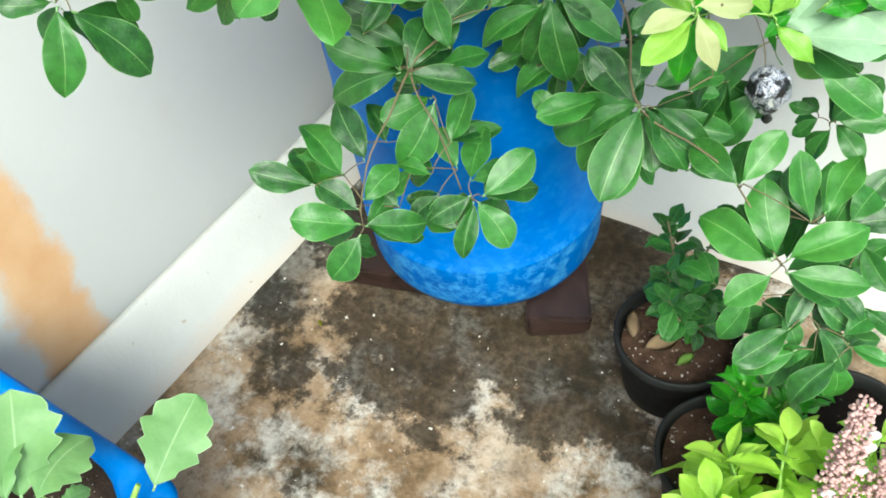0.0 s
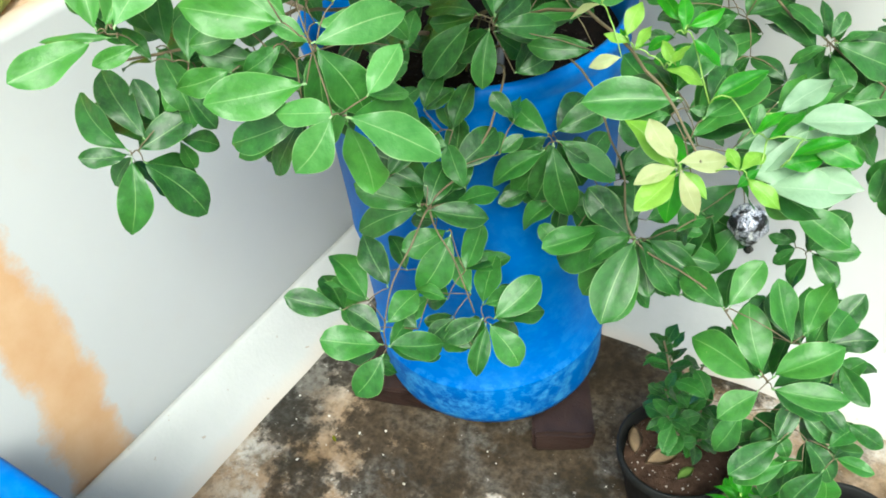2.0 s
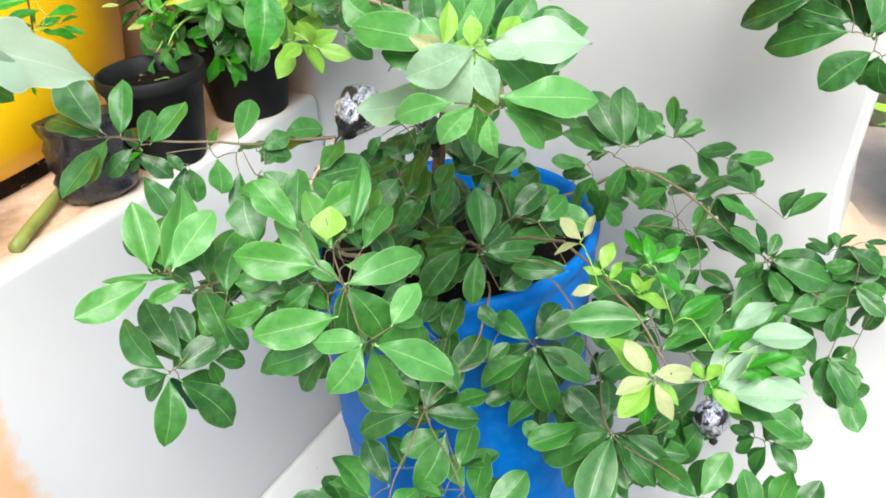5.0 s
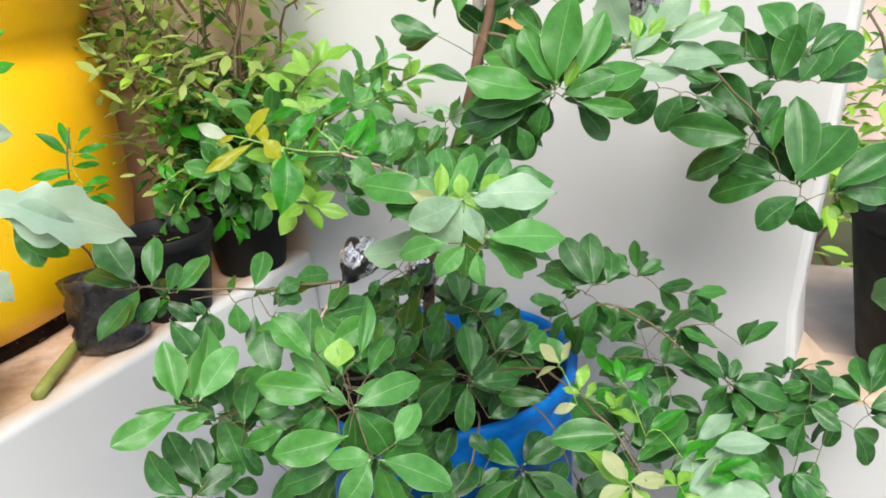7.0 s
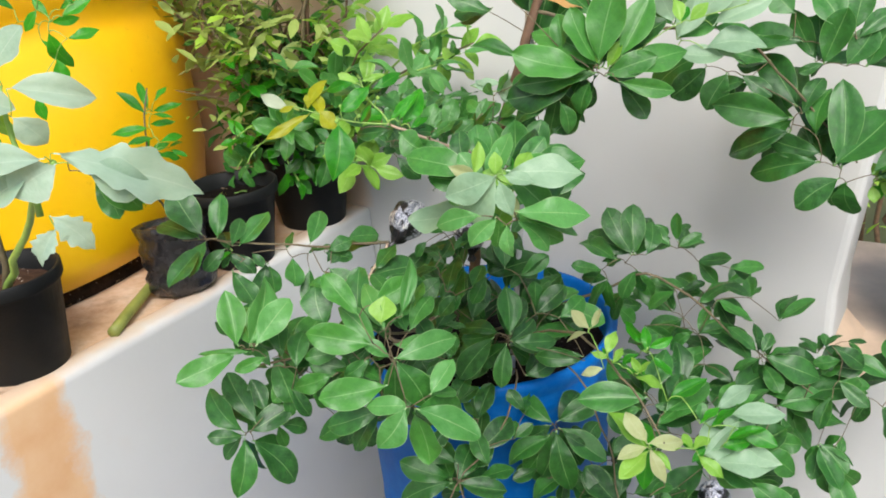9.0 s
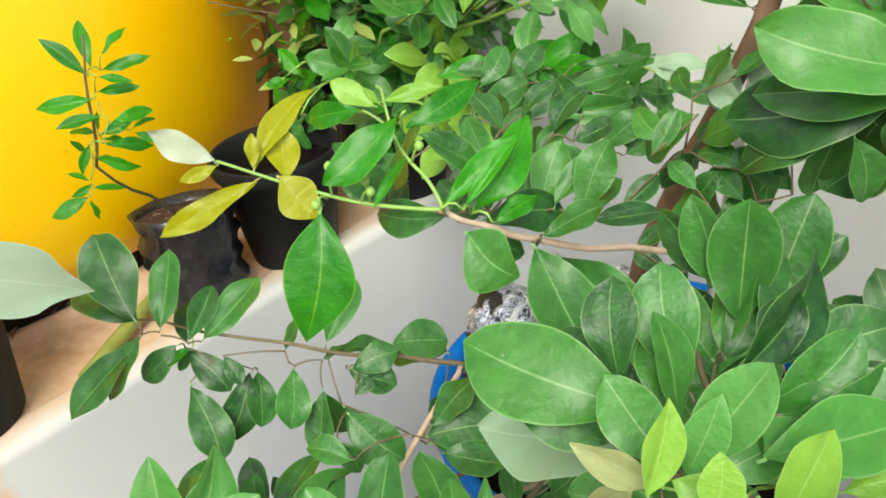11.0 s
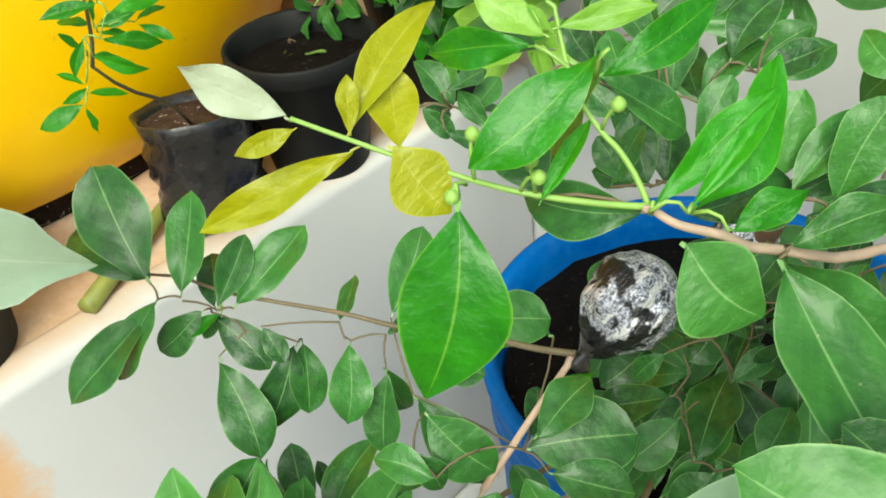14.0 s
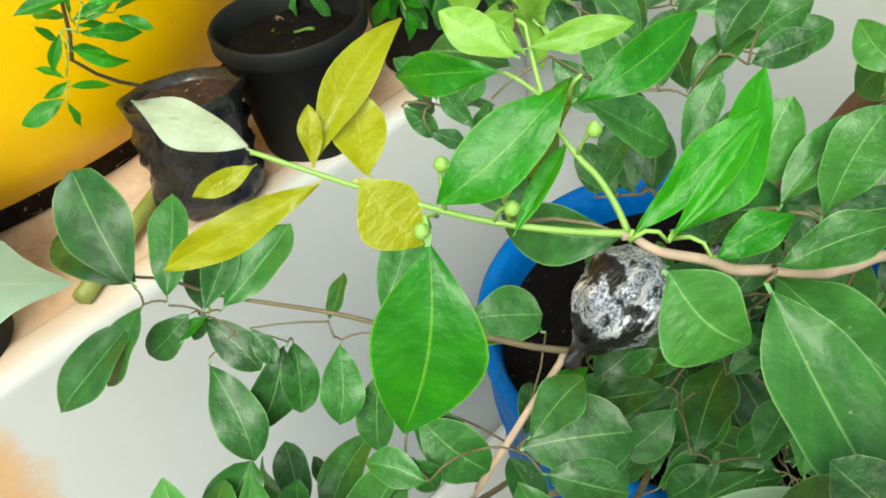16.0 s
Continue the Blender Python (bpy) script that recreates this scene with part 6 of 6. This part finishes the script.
def loose_leaves(name, parent, anchors, count, length, spread, material, seed, label=""):
    """Many small leaves scattered round the given shoots, in one mesh."""
    r = random.Random(seed)
    bm = bmesh.new()
    uvl = bm.loops.layers.uv.new("UVMap")
    for _ in range(count):
        a, b = r.choice(anchors)
        c = a.lerp(b, r.uniform(0.1, 1.0)) + Vector((r.gauss(0, spread), r.gauss(0, spread), r.gauss(0, spread)))
        m = Matrix.Translation(c) @ Euler((r.uniform(-0.9, 0.6), r.uniform(-0.6, 0.6), r.uniform(0, 6.28))).to_matrix().to_4x4()
        k = length * r.uniform(0.6, 1.25)
        left, right, mid = [], [], []
        for f, w in ((0, 0.02), (0.25, 0.15), (0.55, 0.19), (0.85, 0.09), (1.0, 0.005)):
            left.append((bm.verts.new(m @ Vector((-w * k, f * k, 0.25 * w * k - 0.12 * f * f * k))), (f, 0)))
            mid.append((bm.verts.new(m @ Vector((0, f * k, -0.12 * f * f * k))), (f, 0.5)))
            right.append((bm.verts.new(m @ Vector((w * k, f * k, 0.25 * w * k - 0.12 * f * f * k))), (f, 1)))
        for p, q in ((left, mid), (mid, right)):
            for i in range(4):
                quad = (p[i], q[i], q[i + 1], p[i + 1])
                face = bm.faces.new([v for v, _ in quad])
                for loop, (_, uv) in zip(face.loops, quad):
                    loop[uvl].uv = uv
    ob = part(name, bm, material, parent, label)
    return tagged(ob, kind="stuff")


TALL = thing("sapling", pose(0, 0, 0), "tall thin-stemmed sapling with fine small leaves beside a wall", "tree")
shoots = []
for i in range(15):
    foot = room(-0.115 + rnd.uniform(-0.03, 0.03), -0.10 + rnd.uniform(-0.03, 0.03), 0.91)
    top = room(rnd.uniform(-0.42, 0.38), -0.13 + rnd.uniform(-0.12, 0.09), rnd.uniform(1.15, 2.0))
    part("stem", tube(bent(foot, top, 0, 0.05, 10, i), 0.0045, 0.0015, 6), BARK if i % 2 else TWIG, TALL)
    for k in range(6):
        a = foot.lerp(top, rnd.uniform(0.15, 1))
        b = a + Vector((rnd.gauss(0, 0.07), rnd.gauss(0, 0.05), rnd.uniform(-0.02, 0.12)))
        part("twig", tube(bent(a, b, 0, 0.01, 4), 0.0016, 0.0008, 5), TWIG, TALL)
        shoots.append((a, b))
loose_leaves("foliage", TALL, shoots, 240, 0.042, 0.032, HALE, 3)
loose_leaves("foliage", TALL, shoots, 260, 0.042, 0.036, LIME, 5)
loose_leaves("foliage", TALL, shoots, 950, 0.042, 0.036, OLIVE, 4)
loose_leaves("foliage", TALL, shoots[:20], 70, 0.036, 0.03, BLUSH, 6)

# ---- pots on the floor ----
pot(pose(0.259, 0.744, 0.0), 0.066, 0.082, 0.125, EARTH, "black plastic pot with a small leafy plant and dead leaves", 0.80)
pot(pose(0.277, 0.566, 0.0), 0.066, 0.082, 0.115, EARTH, "black plastic pot with a bright green rosette", 0.82)
pot(pose(0.428, 0.578, 0.0), 0.070, 0.088, 0.12, SOIL, "black plastic pot under drooping leaves", 0.82)
pot(pose(0.294, 0.395, 0.0), 0.070, 0.088, 0.12, SOIL, "black plastic pot of flowering basil", 0.85)


def small_plant(name, p, label, category, shoots, kind, count, length, seed, lean=0.05):
    ob = thing(name, pose(0, 0, 0), label, category)
    r = random.Random(seed)
    for i in range(shoots):
        foot = Vector(p) + Vector((r.gauss(0, 0.008), r.gauss(0, 0.008), 0))
        top = foot + Vector((r.uniform(-lean, lean), r.uniform(-lean, lean), r.uniform(0.06, 0.17)))
        part("stem", tube(bent(foot, top, 0, 0.008, 6, i + seed), 0.0028, 0.0014, 6), TWIG if kind == "s" else GREEN_TWIG, ob)
        rosette(ob, top, kind, top - foot, count, length, seed * 31 + i, 70, 0.05)
        rosette(ob, foot.lerp(top, 0.55), kind, top - foot, count // 2, length, seed * 37 + i, 80, 0.03)
    return ob


small_plant("small_shrub", (0.268, 0.768, 0.10), "small dark-leaved shrub in a black pot", "shrub", 9, "s", 8, 0.042, 2, 0.07)
small_plant("rosette_plant", (0.305, 0.578, 0.095), "low bright green rosette in a black pot", "plant", 7, "g", 9, 0.05, 3, 0.06)
BASIL = small_plant("basil", (0.294, 0.387, 0.09), "lime green basil with faded pink flower spikes", "herb", 32, "l", 9, 0.066, 4, 0.14)


def flower_spike(foot, top, seed):
    r = random.Random(seed)
    foot, top = Vector(foot), Vector(top)
    part("stem", tube(bent(foot, top, 0, 0.006, 6), 0.002, 0.0012, 6), GREEN_TWIG, BASIL)
    bm = bmesh.new()
    for i in range(520):
        c = foot.lerp(top, 0.25 + 0.75 * i / 520)
        a = i * 2.4
        w = r.uniform(0.005, 0.019) * (1.15 - 0.5 * i / 520)
        bmesh.ops.create_icosphere(bm, subdivisions=1, radius=0.0026 * r.uniform(0.7, 1.3), matrix=Matrix.Translation(c + Vector((w * math.cos(a), w * math.sin(a), r.gauss(0, 0.002)))) @ Matrix.Diagonal((1, 1, 0.7, 1)))
    part("flower_spike", bm, PINK, BASIL, "faded pink flower spike")
    bm = bmesh.new()
    for i in range(4):
        c = foot.lerp(top, r.uniform(0.35, 0.9)) + Vector((r.choice((-1, 1)) * 0.012, -0.008, 0))
        bmesh.ops.create_icosphere(bm, subdivisions=2, radius=0.006, matrix=Matrix.Translation(c) @ Matrix.Diagonal((1.3, 0.8, 0.7, 1)))
    part("blossom", bm, PETAL, BASIL, "small white blossoms")


flower_spike((0.320, 0.423, 0.22), (0.359, 0.493, 0.345), 1)
flower_spike((0.353, 0.403, 0.22), (0.402, 0.478, 0.36), 2)

# ---- blue tub with young cabbages ----
def box_planter(m, sx, sy, h, label):
    """A rounded rectangular plastic planter with a broad rim."""
    ob = thing("planter_box", m, label, "planter")

    def ring(bm, grow, z, r):
        out = []
        for cx, cy, a0 in ((1, 1, 0), (-1, 1, 90), (-1, -1, 180), (1, -1, 270)):
            for k in range(9):
                a = radians(a0 + k * 90 / 8)
                out.append(bm.verts.new((cx * (sx / 2 + grow - r) + r * math.cos(a), cy * (sy / 2 + grow - r) + r * math.sin(a), z)))
        return out

    def skin(rows, material, name, cap, label=""):
        bm = bmesh.new()
        rings = [ring(bm, *row) for row in rows]
        for a, b in zip(rings, rings[1:]):
            for k in range(len(a)):
                bm.faces.new((a[k], a[(k + 1) % len(a)], b[(k + 1) % len(b)], b[k]))
        if cap:
            bm.faces.new(rings[cap])
        return part(name, bm, material, ob, label)
    skin([(-0.06, 0.0, 0.03), (-0.055, 0.01, 0.03), (-0.02, h * 0.8, 0.035), (-0.012, h * 0.92, 0.035), (-0.002, h * 0.96, 0.035), (0.0, h * 0.985, 0.035), (-0.004, h, 0.04), (-0.012, h * 1.005, 0.07), (-0.020, h * 0.995, 0.10), (-0.024, h * 0.95, 0.11), (-0.03, h * 0.7, 0.11)], BLUE, "body", 0)
    skin([(-0.0235, h * 0.955, 0.11), (-0.07, h * 0.965, 0.08), (-0.11, h * 0.97, 0.05)], LOAM, "soil", -1, "dark crumbly soil")
    return ob


box_planter(ROOM @ pose(0.227, -1.085, 0.0), 0.415, 0.40, 0.32, "blue rectangular planter with soil and young cabbages")
CABBAGE = thing("cabbage_plant", pose(0, 0, 0), "young cabbage with pale lobed leaves in a blue planter", "plant")
for a, b in (((-0.397, 0.451, 0.30), (-0.345, 0.465, 0.378)), ((-0.497, 0.462, 0.30), (-0.470, 0.470, 0.36))):
    part("stem", tube(bent(a, b, 0.01, 0.01, 6), 0.004, 0.003), GREEN_TWIG, CABBAGE)
spray(CABBAGE, (-0.326, 0.454, 0.386), "k", (0.0, -0.0, 55, 9.1, 0.62))
spray(CABBAGE, (-0.443, 0.457, 0.384), "k", (-0.7, 0.6, 31, 9.9, 0.72), (0.1, -0.3, 70, 7.1, 0.78), (-1.7, 1.3, 18, 7.3, 0.60), (1.5, -1.7, 95, 2.9, 0.60), (0.8, -0.2, 31, 3.9, 0.60))
rosette(CABBAGE, (-0.547, 0.433, 0.33), "k", (0, 0, 1), 7, 0.075, 4, 65, 0.02)

# ---- outdoors beyond the parapet ----
slab("neighbour_wall", -2.0, 6.0, 5.2, 5.4, -0.3, 1.15, TERRA, "low terracotta garden wall beyond the fence", "wall")
HEDGE = thing("hedge", pose(0, 0, 0), "bright leafy garden shrubs beyond the parapet", "hedge")
clumps = []
for i in range(40):
    c = room(rnd.uniform(0.4, 4.2), rnd.uniform(1.6, 3.2), rnd.uniform(0.1, 1.3))
    clumps.append((c, c + Vector((rnd.gauss(0, 0.2), rnd.gauss(0, 0.2), 0.25))))
    part("stem", tube(bent((c.x, c.y, -0.3), c, 0, 0.05, 6, i), 0.012, 0.005, 6), BARK, HEDGE)
loose_leaves("foliage", HEDGE, clumps, 4200, 0.10, 0.16, LIME, 8)
loose_leaves("foliage", HEDGE, clumps, 700, 0.11, 0.16, FRESH, 9)

# ---- litter ----
GRIT = thing("grit", pose(0, 0, 0), "pale grit and paint flakes scattered on the floor", "grit", "", "stuff")
bm = bmesh.new()
for i in range(110):
    x, y = rnd.uniform(0.1, 1.0), -abs(rnd.gauss(0.55, 0.3))
    c = room(x, y, 0.001)
    k = rnd.choice((0.0008, 0.001, 0.0012, 0.0014, 0.0022))
    bmesh.ops.create_icosphere(bm, subdivisions=1, radius=k, matrix=Matrix.Translation(c) @ Euler((0, 0, rnd.uniform(0, 6))).to_matrix().to_4x4() @ Matrix.Diagonal((rnd.uniform(0.8, 1.8), 1, 0.45, 1)))
part("grains", bm, STONE, GRIT, smooth=False)["kind"] = "stuff"


def dead_leaf(m, length, material, label):
    bm = bmesh.new()
    rows = []
    for i in range(8):
        f = i / 7
        w = 0.22 * math.sin(math.pi * min(0.98, f + 0.02)) ** 0.8
        rows.append([bm.verts.new((s * w * length, f * length, (0.10 * abs(s) + 0.06 * math.sin(5 * f + s)) * length)) for s in (-1, -0.4, 0.3, 1)])
    for a, b in zip(rows, rows[1:]):
        for k in range(3):
            bm.faces.new((a[k], a[k + 1], b[k + 1], b[k]))
    bmesh.ops.solidify(bm, geom=bm.faces[:], thickness=0.0006)
    me = bpy.data.meshes.new("dead_leaf")
    bm.to_mesh(me)
    bm.free()
    for p in me.polygons:
        p.use_smooth = True
    me.materials.append(material)
    ob = new("dead_leaf", me)
    ob.matrix_world = m
    return tagged(ob, label, "dead leaf", "fallen leaves")


dead_leaf(pose(-0.262, 0.907, 0.001, 0, 0, 20), 0.014, YELLOW_LEAF, "tiny yellow leaf fallen on the concrete")
dead_leaf(pose(0.211, 0.731, 0.108, 0, 8, -75), 0.055, DEAD, "curled brown dead leaf on potting soil")
dead_leaf(pose(0.201, 0.746, 0.112, 0, 0, -10), 0.05, DEAD, "curled brown dead leaf on potting soil")
dead_leaf(pose(0.249, 0.701, 0.108, 0, 5, -60), 0.032, GREEN_TWIG, "small faded green leaf on potting soil")
for i in range(9):
    dead_leaf(ROOM @ pose(-0.205 - rnd.uniform(0, 0.05), -0.70 + 0.045 * i, 0.757, rnd.uniform(-6, 6), 0, rnd.uniform(0, 360)), rnd.uniform(0.02, 0.045), DEAD, "dry brown leaf litter beside the tank")
for x, y, a, m in ((-0.078, -0.321, 30, YELLOW_LEAF), (-0.053, -0.286, 140, GREEN_TWIG), (-0.093, -0.296, 70, DEAD)):
    dead_leaf(ROOM @ pose(x, y, 0.880, 4, 0, a), 0.022, m, "small faded leaf on dark potting soil")
